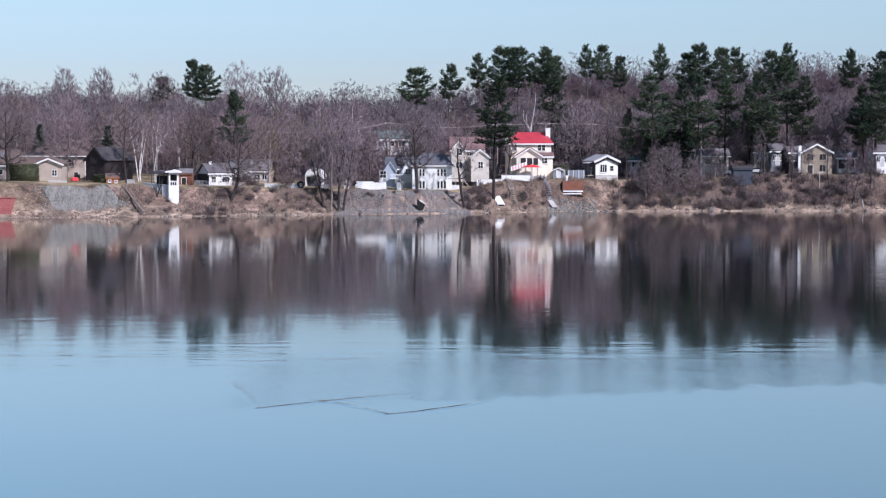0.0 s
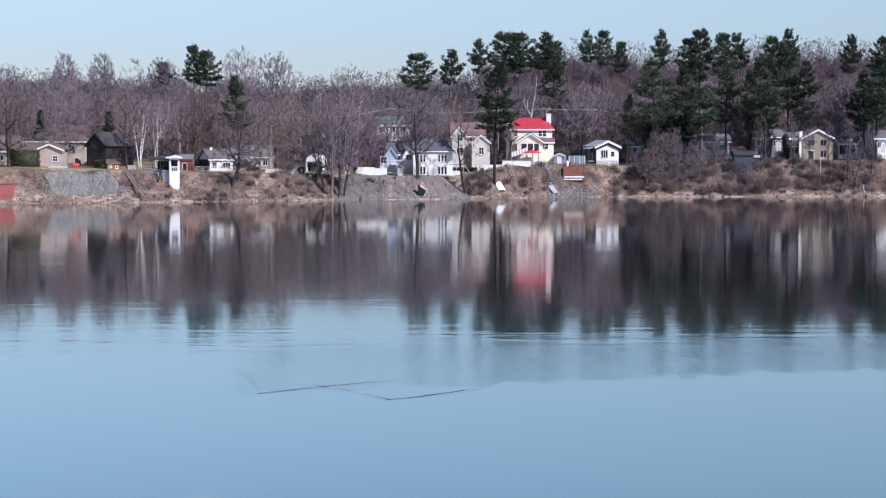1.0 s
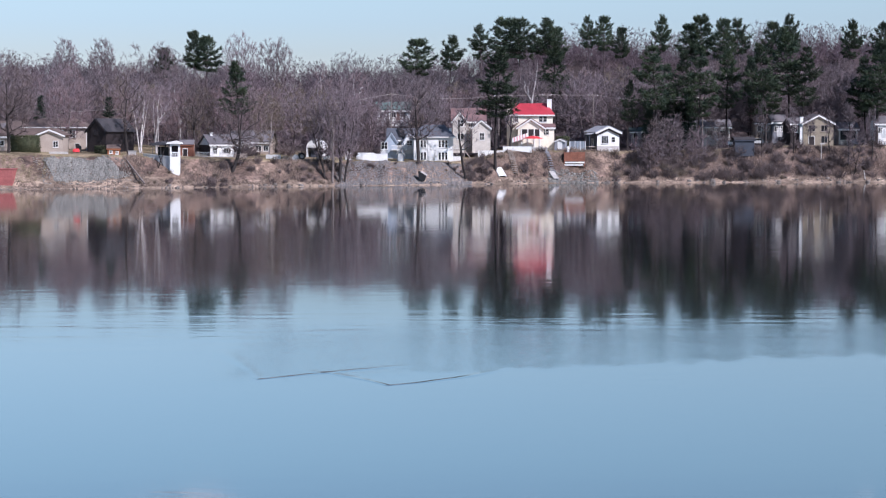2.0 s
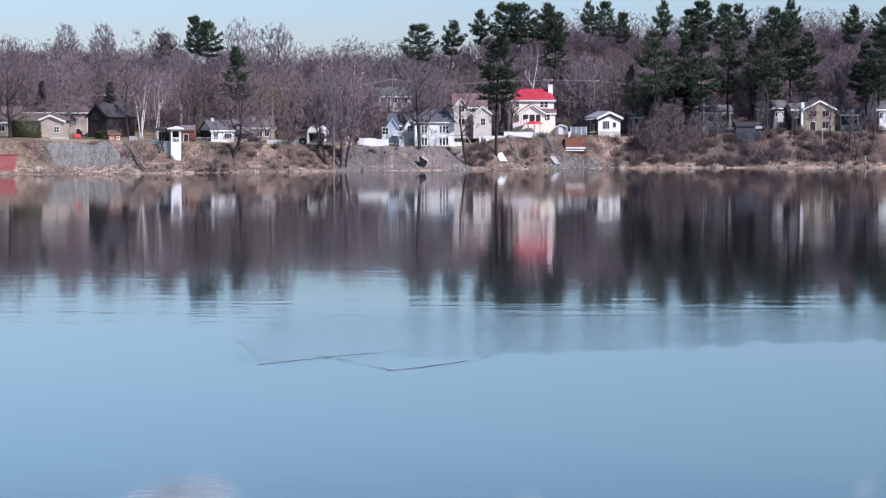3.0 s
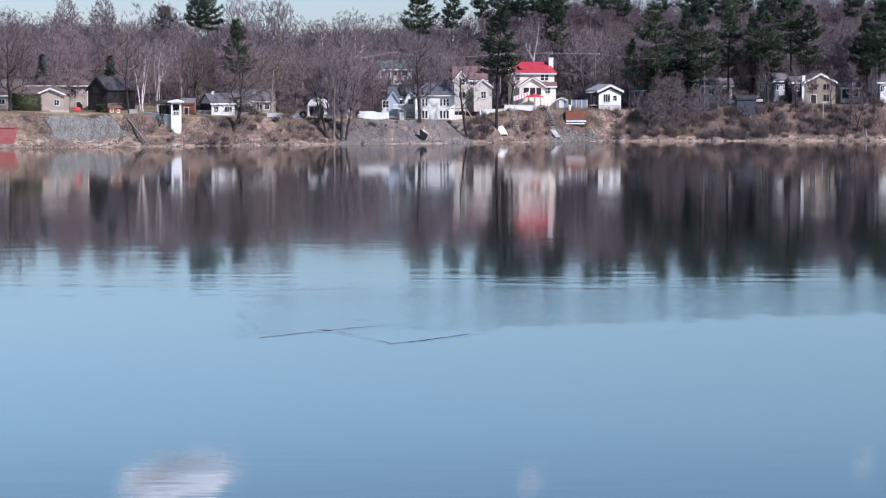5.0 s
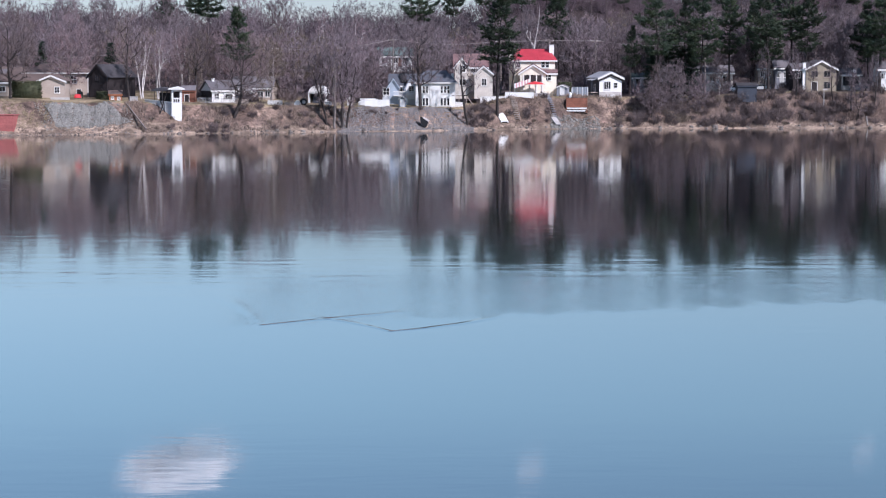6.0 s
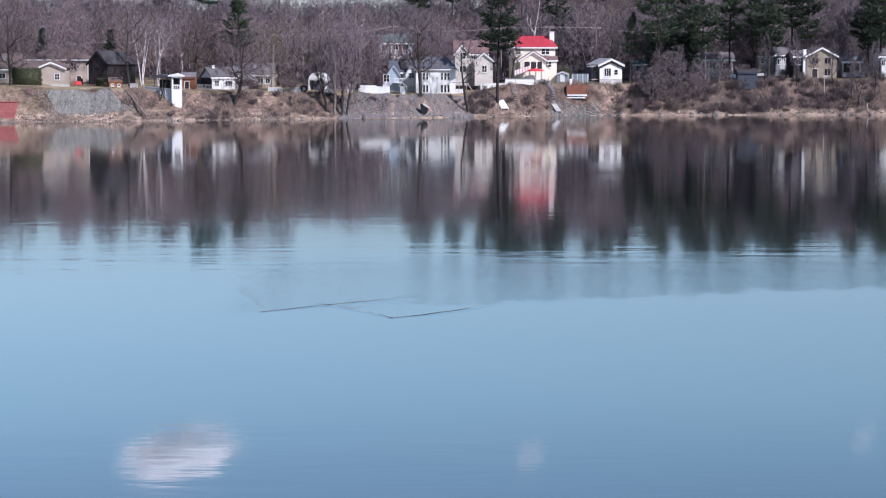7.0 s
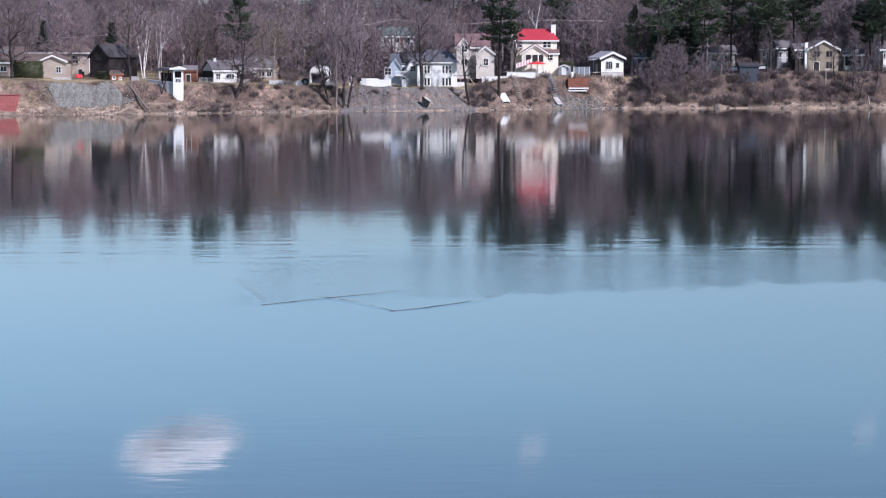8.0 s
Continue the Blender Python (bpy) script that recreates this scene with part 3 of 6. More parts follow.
def grow_pine(seed, h=24.0, spread=4.0, clear=0.3, droop=0.0, whorls=20, ragged=0.35, tuft=7, taper=0.6):
    """A conifer: tiers of long level limbs carrying flat sprays of needles, with gaps between the tiers."""
    R = np.random.RandomState(seed)
    steps = 10
    pts = [np.array([0, 0, -0.5])]
    d = np.array([0, 0, 1.0])
    for i in range(steps):
        d = unit(d + R.normal(0, 0.018, 3) * [1, 1, 0])
        pts.append(pts[-1] + d * (h + 0.5) / steps)
    rad = [h * 0.0135 * (1 - 0.94 * i / steps) for i in range(steps + 1)]
    wood = [(pts[i], pts[i + 1], rad[i], rad[i + 1]) for i in range(steps)]
    o0, o1, rr = [], [], []
    # a few dead snags below the crown
    for k in range(5):
        f = clear * R.uniform(0.45, 0.98)
        q = pts[int(f * steps)] + (pts[int(f * steps) + 1] - pts[int(f * steps)]) * (f * steps - int(f * steps))
        a = R.uniform(0, 6.28)
        wood.append((q, q + np.array([math.cos(a), math.sin(a), R.uniform(-0.3, 0.1)]) * spread * R.uniform(0.2, 0.45), 0.05, 0.015))
    for k in range(whorls):
        f = clear + (0.985 - clear) * min(0.999, (k + R.uniform(0, 0.8)) / whorls)
        s = f * steps
        i = int(s)
        q = pts[i] + (pts[i + 1] - pts[i]) * (s - i)
        rel = (f - clear) / (1 - clear)
        reach = spread * (0.10 + 0.9 * min(1.0, (1 - rel) / taper) ** 0.8 * (0.6 + 0.4 * min(1, rel / 0.2))) * R.uniform(1 - ragged * 0.7, 1.12)
        turn = R.uniform(0, 6.28)
        count = R.randint(4, 7)
        for b in range(count):
            if R.rand() < ragged * 0.4:
                continue
            a = turn + 2 * math.pi * (b + R.uniform(-0.3, 0.3)) / count
            ln = reach * R.uniform(1 - ragged, 1.12)
            rise = 0.10 - droop + 0.95 * max(0.0, rel - 0.2) + R.uniform(-0.10, 0.12)
            e = unit(np.array([math.cos(a), math.sin(a), rise]))
            mid = q + e * ln * 0.6
            tip = mid + unit(e + np.array([0, 0, 0.28 + 0.3 * rel])) * ln * 0.4
            wood += [(q, mid, 0.025 + 0.012 * ln, 0.02), (mid, tip, 0.02, 0.008)]
            across = unit(np.cross(e, [0, 0, 1.0]))
            for c in range(max(6, int(ln * 6.0))):
                g = R.uniform(0.28, 1.0)
                o = q + (mid - q) * (g / 0.6) if g < 0.6 else mid + (tip - mid) * ((g - 0.6) / 0.4)
                fan = R.normal(0, 0.5) * ln * 0.48 * (1.2 - 0.7 * g)
                o = o + across * fan + np.array([0, 0, R.normal(0.08, 0.20)])
                way = unit(e + across * np.sign(fan) * 0.8)
                for t in range(tuft):
                    w = unit(way * 0.7 + R.normal(0, 0.55, 3) * [1, 1, 0.5] + np.array([0, 0, 0.28]))
                    o0.append(o - w * 0.1)
                    o1.append(o + w * R.uniform(0.45, 0.95))
                    rr.append(R.uniform(0.06, 0.11))
    cols = lambda rows, k: [r[k] for r in rows]
    return frusta(cols(wood, 0), cols(wood, 1), cols(wood, 2), cols(wood, 3), 4), slivers(o0, o1, rr, seed)


def make_tree(name, grown, bark, leaf, x, y, scale, turn, label, category, group=""):
    root = thing(name, x, y, gz(x, y), turn, label, category, group)
    root.scale = (scale, scale, scale)
    part("trunk", tri_mesh("trunk", *grown[0], bark), None, root)
    part("crown", tri_mesh("crown", *grown[1], leaf), None, root)
    return root


def another(tree, x, y, scale, turn, dz=0.0, label=""):
    c = copy_thing(tree, pose(x, y, gz(x, y) + dz, 0, 0, turn))
    c.scale = scale if isinstance(scale, tuple) else (scale, scale, scale)
    return tagged(c, label) if label else c


RT = np.random.RandomState(11)

# woods of the hillside: one joined sheet of far trees
far_kinds = [grow_bare(300 + i, 20, 5.0 + 0.5 * (i % 3), 0.10, 10, 0.7, twigs=7, twig_r=0.032) for i in range(6)]
far_pieces = []


def far_tree(px, py, scale, crown_only=False, sink=0.0):
    kind = far_kinds[RT.randint(6)]
    v, t = kind[1] if crown_only else merge(*kind)
    a = RT.uniform(0, 6.28)
    rot = np.array([[math.cos(a), -math.sin(a), 0], [math.sin(a), math.cos(a), 0], [0, 0, 1]])
    far_pieces.append((v @ rot.T * scale + [px, py, gz(px, py) - sink], t))


for y in (541, 563):
    for x in np.arange(-0.217 * y, 0.218 * y, 4.6):
        px, py = x + RT.uniform(-2.4, 2.4), y + RT.uniform(-6, 6)
        far_tree(px, py, RT.uniform(0.78, 1.03) - 0.31 * float(smooth01((px + 9) / 40)))
for x in np.arange(-130, 131, 2.2):
    px, py = x + RT.uniform(-1.8, 1.8), 586 + RT.uniform(-5, 5)
    far_tree(px, py, np.array([0.73, 0.73, RT.uniform(0.43, 0.58)]) * (0.9 if px < 8 else 1.0), True, 1.7)
for x in np.arange(10, 128, 2.6):
    far_tree(x + RT.uniform(-1.5, 1.5), 576 + RT.uniform(-4, 4), np.array([0.6, 0.6, RT.uniform(0.34, 0.44)]), True, 1.2)
tagged(new("far_woods", tri_mesh("far_woods", *merge(*far_pieces), FARWOOD)), "leafless purple-brown woods covering the hillside", "woods", kind="stuff")

# bare trees behind the houses
wood_kinds = []
for i, (bark, leaf, kw, what) in enumerate([
        (BARK, TWIG, dict(h=17, spread=4.8, clear=0.12), "tall leafless grey tree in the woods behind houses"),
        (BARK, TWIG_RED, dict(h=15, spread=4.6, clear=0.10, lift=0.8), "leafless tree with reddish budding twigs in the woods"),
        (BARK, TWIG, dict(h=18, spread=4.2, clear=0.14, lift=0.9), "slender leafless tree in the woods"),
        (PALE_BARK, TWIG_RED, dict(h=14, spread=4.2, clear=0.15, lift=0.7, forks=2), "twin-stemmed leafless tree with reddish twigs"),
        (PALE_BARK, TWIG_TAN, dict(h=15, spread=4.0, clear=0.2, lift=0.7), "leafless tree with tan budding twigs"),
        (BARK_DARK, TWIG_GREY, dict(h=16, spread=4.8, clear=0.16), "leafless dark-barked tree in the woods")]):
    wood_kinds.append(make_tree("bare_tree", grow_bare(20 + i, twigs=10, twig_r=0.032, girth=0.8, **kw), bark, leaf, -100 + 36 * i, 540, 1.0, 0, what, "tree", "trees of the woods"))
for x in np.arange(-112, 113, 5.2):
    for y in (486, 508, 526):
        px, py = x + RT.uniform(-2.6, 2.6), y + RT.uniform(-9, 9) + 8 * (x < -30) * -1
        if py < 497 and -26 < px:
            py += 22
        if -0.034 < px / py < -0.010 and py < 532:
            continue
        k = wood_kinds[RT.randint(6)] if px < 8 else wood_kinds[(0, 2, 5, 5, 2, 5)[RT.randint(6)]]
        s = RT.uniform(0.85, 1.12)
        another(k, px, py, (s * 1.1, s * 1.1, s), RT.uniform(0, 360))

# pines on the skyline and round the houses: x, y, height of the top, width, kind
pine_kinds = [make_tree("pine_tree", grow_pine(41, 24, 4.3, 0.66, 0.0, 10, 0.32, 9, 0.55), BARK, NEEDLE, -66.358, 555, 1.0, 0, "tall dark green pine with ragged tiers above the woods", "pine tree", "pines"),
              make_tree("pine_tree", grow_pine(42, 24, 4.9, 0.33, 0.06, 18, 0.42, 8, 0.7), BARK_DARK, NEEDLE, 58.240, 486, 1.0, 40, "tall dark green pine with drooping tiers beside houses", "pine tree", "pines"),
              make_tree("pine_tree", grow_pine(43, 24, 4.8, 0.42, 0.04, 16, 0.45, 8, 0.7), BARK_DARK, NEEDLE, 11.395, 467, 1.0, 90, "ragged dark green pine standing on the bank", "pine tree", "pines"),
              make_tree("spruce_tree", grow_pine(44, 15, 2.7, 0.08, 0.14, 18, 0.30, 7, 0.95), BARK_DARK, NEEDLE_DARK, -75.437, 470, 1.0, 0, "small dark conical spruce behind the houses", "spruce tree", "spruces"),
              make_tree("pine_tree", grow_pine(45, 24, 4.1, 0.68, 0.02, 10, 0.38, 9, 0.75), BARK, NEEDLE, 10.557, 590, 1.0, 0, "tall pine with an open pointed top above the woods", "pine tree", "pines"),
              make_tree("pine_tree", grow_pine(47, 24, 5.1, 0.38, 0.02, 16, 0.48, 8, 0.55), BARK_DARK, NEEDLE, 66.833, 494, 1.0, 0, "broad uneven dark green pine beside houses", "pine tree", "pines")]
PINE_H = (24, 24, 24, 15, 24, 24)


def stand(k, ob, x, y, top, wide=1.0):
    """Scale a conifer to its top."""
    s = (top - gz(x, y)) / PINE_H[k]
    ob.matrix_basis = pose(x, y, gz(x, y), 0, 0, RT.uniform(0, 360))
    ob.scale = (s * wide, s * wide, s)
    return ob


stand(0, pine_kinds[0], -63.58, 531.8, 36.66, 0.7)
stand(1, pine_kinds[1], 59.03, 486.0, 31.24, 1.0)
stand(2, pine_kinds[2], 11.18, 458.0, 30.00, 1.15)
stand(3, pine_kinds[3], -75.44, 470.0, 18.88, 1.4)
stand(4, pine_kinds[4], 9.78, 546.5, 38.97, 0.8)
stand(5, pine_kinds[5], 66.83, 494.0, 30.62, 1.0)
# x, y, height of the top, width
SKYLINE_PINES = ((0, -60.46, 531.0, 35.32, 1.00), (0, -71.51, 533.9, 32.41, 0.90), (0, -6.20, 544.4, 35.17, 1.10), (4, 1.18, 542.3, 36.11, 0.90),
    (0, 14.76, 533.9, 40.08, 1.00), (0, 18.89, 531.8, 39.83, 1.15), (4, 25.19, 533.9, 40.08, 1.00),
    (0, 27.87, 538.1, 38.11, 0.90))
HILL_PINES = ((4, 37.92, 550.7, 41.56, 0.66), (0, 42.19, 549.9, 41.37, 0.74), (0, 46.43, 550.7, 38.43, 0.74), (4, 55.58, 538.1, 41.03, 0.66),
    (0, 66.01, 533.9, 40.81, 0.82), (0, 70.85, 532.2, 39.71, 0.82), (4, 75.68, 534.7, 39.98, 0.90), (0, 63.70, 536.4, 38.76, 0.90),
    (0, 82.72, 529.7, 38.86, 0.66), (4, 87.83, 527.6, 40.61, 0.74), (4, 100.77, 521.3, 38.85, 0.78), (0, 110.84, 525.5, 38.50, 0.90))
NEAR_PINES = ((2, -46.26, 470.0, 27.16, 1.10), (2, 27.10, 523.4, 32.58, 1.20), (2, 42.43, 483.0, 23.26, 0.80), (5, 48.87, 482.0, 31.08, 1.15),
    (1, 56.39, 494.0, 30.35, 0.90), (1, 74.84, 486.0, 31.90, 1.15), (2, 81.56, 494.0, 35.97, 1.10),
    (5, 84.23, 490.0, 31.13, 0.90))
SHORE_PINES = ((1, 100.25, 484.0, 32.86, 1.20), (5, 105.98, 488.0, 34.36, 1.10), (1, 99.24, 492.0, 29.21, 1.00), (1, 75.20, 508.0, 29.77, 0.90),
    (1, 49.03, 508.0, 22.19, 1.00), (1, 55.62, 515.4, 27.93, 1.00), (3, -91.95, 475.0, 19.34, 1.3), (3, 52.08, 490.0, 20.90, 1.20), (3, 57.62, 492.0, 20.14, 1.20), (3, 48.48, 494.0, 19.23, 1.10))
for k, x, y, top, wide in (*SKYLINE_PINES, *HILL_PINES, *NEAR_PINES, *SHORE_PINES):
    stand(k, copy_thing(pine_kinds[k], pose(x, y, 0)), x, y, top, wide)

# bare trees among the houses and on the bank
def bank_tree(seed, x, y, top, bark, leaf, label, **kw):
    h = top - gz(x, y)
    return make_tree("bare_tree", grow_bare(seed, h=h, **kw), bark, leaf, x, y, 1.0, 0, label, "tree")


bank_tree(61, -90.303, 432, 27.343, BARK_DARK, BRUSH, "broad leafless dark tree beside a cottage", spread=6.6, clear=0.2, limbs=30, twigs=14, twig_r=0.022, girth=1.2)
bank_tree(62, -81.6, 452, 24.706, PALE_BARK, TWIG_RED, "pale-stemmed leafless tree with reddish twigs", spread=5.0, clear=0.15, limbs=20, twigs=12, forks=2)
bank_tree(63, -66.079, 436, 25.476, BARK_DARK, BRUSH, "straight leafless dark-trunked tree beside a barn", spread=4.8, clear=0.3)
bank_tree(64, -64.813, 446, 22.157, BIRCH, TWIG, "white-barked birch with bare forked stems", spread=2.6, clear=0.4, forks=3, limbs=12, girth=1.25, tall=0.92, crown_w=0.05)
bank_tree(65, -61.565, 447, 22.544, BIRCH, TWIG, "white-barked leaning birch with bare branches", spread=2.6, clear=0.4, forks=3, limbs=12, lean=(0.10, 0), girth=1.25, tall=0.92, crown_w=0.05)
bank_tree(66, -55.345, 465, 21.960, BARK_DARK, BRUSH, "leafless dark tree with crooked limbs", spread=4.6, clear=0.35)
bank_tree(67, -44.242, 434, 20.5, BARK_DARK, BRUSH, "leaning leafless tree with low spreading crooked limbs", spread=6.4, clear=0.2, limbs=24, twigs=9, lift=0.25, lean=(0.24, 0), girth=1.6)
bank_tree(68, -37.989, 452, 19.843, PALE_BARK, TWIG_TAN, "leafless tree with tan budding twigs", spread=4.0, clear=0.2)
for i, (px, py, dx) in enumerate(((-25.348, 441, -0.08), (-23.620, 440, -0.03), (-22.239, 441, 0.06), (-21.211, 442, 0.12), (-27.086, 446, -0.1))):
    bank_tree(70 + i, px, py, 19.6 + 1.2 * (i % 3), PALE_BARK if i % 3 == 1 else BARK_DARK, TWIG, "leafless tree in a clump on the bank", spread=3.0, clear=0.26, limbs=15, twigs=11, lift=1.1, lean=(dx * 0.7, 0))
bank_tree(80, -5.625, 451, 24.6, BARK_DARK, TWIG_GREY, "leafless dark-trunked tree before a white house", spread=6.4, clear=0.28, limbs=28, twigs=13, twig_r=0.020, girth=1.4)
bank_tree(81, 4.657, 452, 20.456, BARK_DARK, TWIG, "slim leafless tree on the bank", spread=3.2, clear=0.35, limbs=9)
bank_tree(82, 14.588, 472, 18.910, BARK_DARK, TWIG, "slim dark leafless tree beside a red-roofed house", spread=2.6, clear=0.5, limbs=8)
bank_tree(83, 19.521, 500, 30.029, BIRCH, TWIG, "tall white birch rising above a red roof", spread=1.5, clear=0.58, limbs=6, lift=2.2, girth=0.9, tall=0.95, crown_w=0.11)
for i, (px, py, top) in enumerate(((79.6, 476, 17.5), (83.4, 477, 15.0), (88.2, 476, 16.5), (92.0, 475, 18.0), (97.5, 476, 17.0), (72.4, 476, 19.0))):
    bank_tree(150 + i, px, py, top, BARK_DARK, TWIG_GREY, "slim dark leafless tree at the top of the bank", spread=1.8, clear=0.4, limbs=6, twigs=7, lift=1.3, girth=0.9)
bank_tree(84, 93.5, 497, 28.3, BARK, TWIG_GREY, "leafless tree with a tall rounded mauve crown", spread=5.8, clear=0.18, limbs=28, twigs=13, twig_r=0.028, girth=0.8)
bank_tree(85, 51.098, 470, 14.166, BARK, TWIG, "low spreading leafless tree on the bank", spread=3.6, clear=0.15, limbs=12)
bank_tree(86, 46.440, 468, 11.239, BARK, TWIG, "leafless brushy tree on the bank", spread=3.2, clear=0.1, limbs=12)
for i, (px, py, top) in enumerate(((48.270, 471, 14.171), (56.698, 471, 12.383))):
    bank_tree(140 + i, px, py, top, BARK if i % 2 else BARK_DARK, TWIG if i % 2 else BRUSH, "low brushy leafless tree in a thicket on the bank", spread=2.8, clear=0.1, limbs=14, forks=2)
for i, px in enumerate((46, 52, 62, 93)):
    bank_tree(130 + i, px, float(along(SHORE, px)) + 5 + 3 * (i % 3), 11.5 + 1.6 * ((i * 7) % 4), PALE_BARK if i % 3 else BARK_DARK, TWIG_GREY if i % 2 else BRUSH,
              "bare sapling with dull brown twigs on the bank", spread=2.6, clear=0.12, limbs=9, forks=1 + i % 2)
bank_tree(87, -51.35, 527.6, 35.60, BARK, TWIG, "tall leafless tree rising above the woods", spread=5.0, clear=0.42, limbs=30, twigs=12, twig_r=0.022, lift=1.0)
bank_tree(88, -42.48, 527.6, 35.32, BARK, TWIG, "broad leafless tree rising above the woods", spread=5.4, clear=0.42, limbs=30, twigs=12, twig_r=0.022, lift=0.9)
bank_tree(89, -95.93, 529.7, 35.27, BARK, TWIG, "tall thin leafless tree rising above the woods", spread=3.6, clear=0.42, limbs=30, twigs=12, twig_r=0.022, lift=1.0)
bank_tree(90, -86.31, 529.7, 34.69, BARK, TWIG, "leafless tree rising above the woods", spread=4.0, clear=0.42, limbs=30, twigs=12, twig_r=0.022, lift=1.0)
bank_tree(91, -71.57, 532.2, 34.37, BARK, TWIG, "leafless tree with a domed crown above the woods", spread=4.7, clear=0.42, limbs=30, twigs=12, twig_r=0.022, lift=0.9)
for i, (px, py, top) in enumerate(((-13.46, 517.1, 24.48), (-17.487, 500, 20.676))):
    bank_tree(200 + i, px, py, top, BARK, TWIG, "thin leafless tree before a white house in the woods", spread=4.2, clear=0.15, limbs=13, twigs=8)
for i, (px, top) in enumerate(((-18.6, 15.6), (-15.9, 14.6), (-13.2, 15.2), (-10.2, 14.4), (-7.6, 16.0))):
    bank_tree(210 + i, px, 516 + 3 * (i % 2), top, BARK, TWIG_GREY, "low bushy leafless tree on the slope", spread=2.6, clear=0.08, limbs=12, twigs=10)
for i, (px, py, top) in enumerate(((-30.53, 521.3, 27.69), (-21.48, 521.3, 27.12), (-61.908, 490, 23.824))):
    bank_tree(95 + i, px, py, top, BIRCH, TWIG_RED, "white-stemmed leafless birch in the woods", spread=3.0, clear=0.4, limbs=10, girth=1.25, tall=0.92, crown_w=0.075)


# shrubs and brush
def grow_shrub(seed, h=1.8, wide=1.3, stems=26, w=0.024):
    R = np.random.RandomState(seed)
    a, b, r = [], [], []
    for k in range(stems):
        o = np.array([R.normal(0, 0.3 * wide), R.normal(0, 0.3 * wide), -0.15])
        d = unit(np.array([R.normal(0, 0.5), R.normal(0, 0.5), 1.0]))
        ln = h * R.uniform(0.55, 1.1)
        a.append(o), b.append(o + d * ln), r.append(w * 1.5)
        for j in range(13):
            p = o + d * ln * R.uniform(0.2, 0.95)
            e = unit(d + R.normal(0, 0.6, 3))
            a.append(p), b.append(p + e * ln * R.uniform(0.22, 0.45)), r.append(w)
    return slivers(a, b, r, seed)


shrub_kinds = []
for i, (leaf, h, w, what) in enumerate(((BRUSH, 2.2, 1.6, "bare reddish-brown brush on the bank"), (BRUSH, 2.6, 1.5, "bare grey-brown brush on the bank"), (TWIG_TAN, 1.5, 1.5, "dry tan brush on the bank"))):
    ob = solo("shrub", tri_mesh("shrub", *grow_shrub(120 + i, h, w, 46, 0.028), leaf), None, pose(46 + 3 * i, 472, gz(46 + 3 * i, 472)), what, "shrub", "brush on the bank")
    shrub_kinds.append(ob)


def scatter_shrubs(count, x0, x1, d0, d1, s0, s1, kinds):
    for _ in range(count):
        x = RT.uniform(x0, x1)
        y = float(along(SHORE, x)) + RT.uniform(d0, d1)
        another(shrub_kinds[kinds[RT.randint(len(kinds))]], x, y, RT.uniform(s0, s1), RT.uniform(0, 360))


scatter_shrubs(125, 38, 76, 1.8, 12.0, 0.4, 1.2, (0, 1, 0, 1, 2))
scatter_shrubs(80, 76, 106, 2.6, 12.5, 0.3, 1.0, (0, 1, 0))
scatter_shrubs(44, -62, -14, 26, 46, 0.7, 1.4, (0, 1))
scatter_shrubs(34, -50, -22, 1.5, 9, 0.3, 0.8, (0, 2, 1))
scatter_shrubs(12, -51, -43, 0.9, 1.8, 0.2, 0.4, (0, 1))
scatter_shrubs(16, 5, 11, 2.5, 8.5, 0.5, 0.9, (0, 0, 1))
scatter_shrubs(18, -22, 6, 6, 9, 0.2, 0.5, (1, 2))
scatter_shrubs(20, 3, 30, 1.5, 11, 0.3, 0.9, (1, 2, 0))
scatter_shrubs(14, -62, -52, 2, 10, 0.25, 0.6, (2, 1))


# undergrowth of the woods
under = []
for k in range(420):
    x, y = (RT.uniform(-112, 112), RT.uniform(487, 545)) if k < 240 else (RT.uniform(-5, 122), RT.uniform(540, 588))
    v, t = grow_shrub(RT.randint(9999), RT.uniform(2.0, 4.5), RT.uniform(1.5, 3.0), 18, 0.05)
    under.append((v + [x, y, gz(x, y)], t))
for _ in range(300):
    x, y = RT.uniform(-130, 130), RT.uniform(578, 594)
    v, t = grow_shrub(RT.randint(9999), RT.uniform(1.8, 3.0), RT.uniform(1.4, 2.2), 16, 0.03)
    under.append((v * 1.9 + [x, y, gz(x, y)], t))
tagged(new("undergrowth", tri_mesh("undergrowth", *merge(*under), FARWOOD)), "bare brown undergrowth between the trees", "undergrowth", kind="stuff")

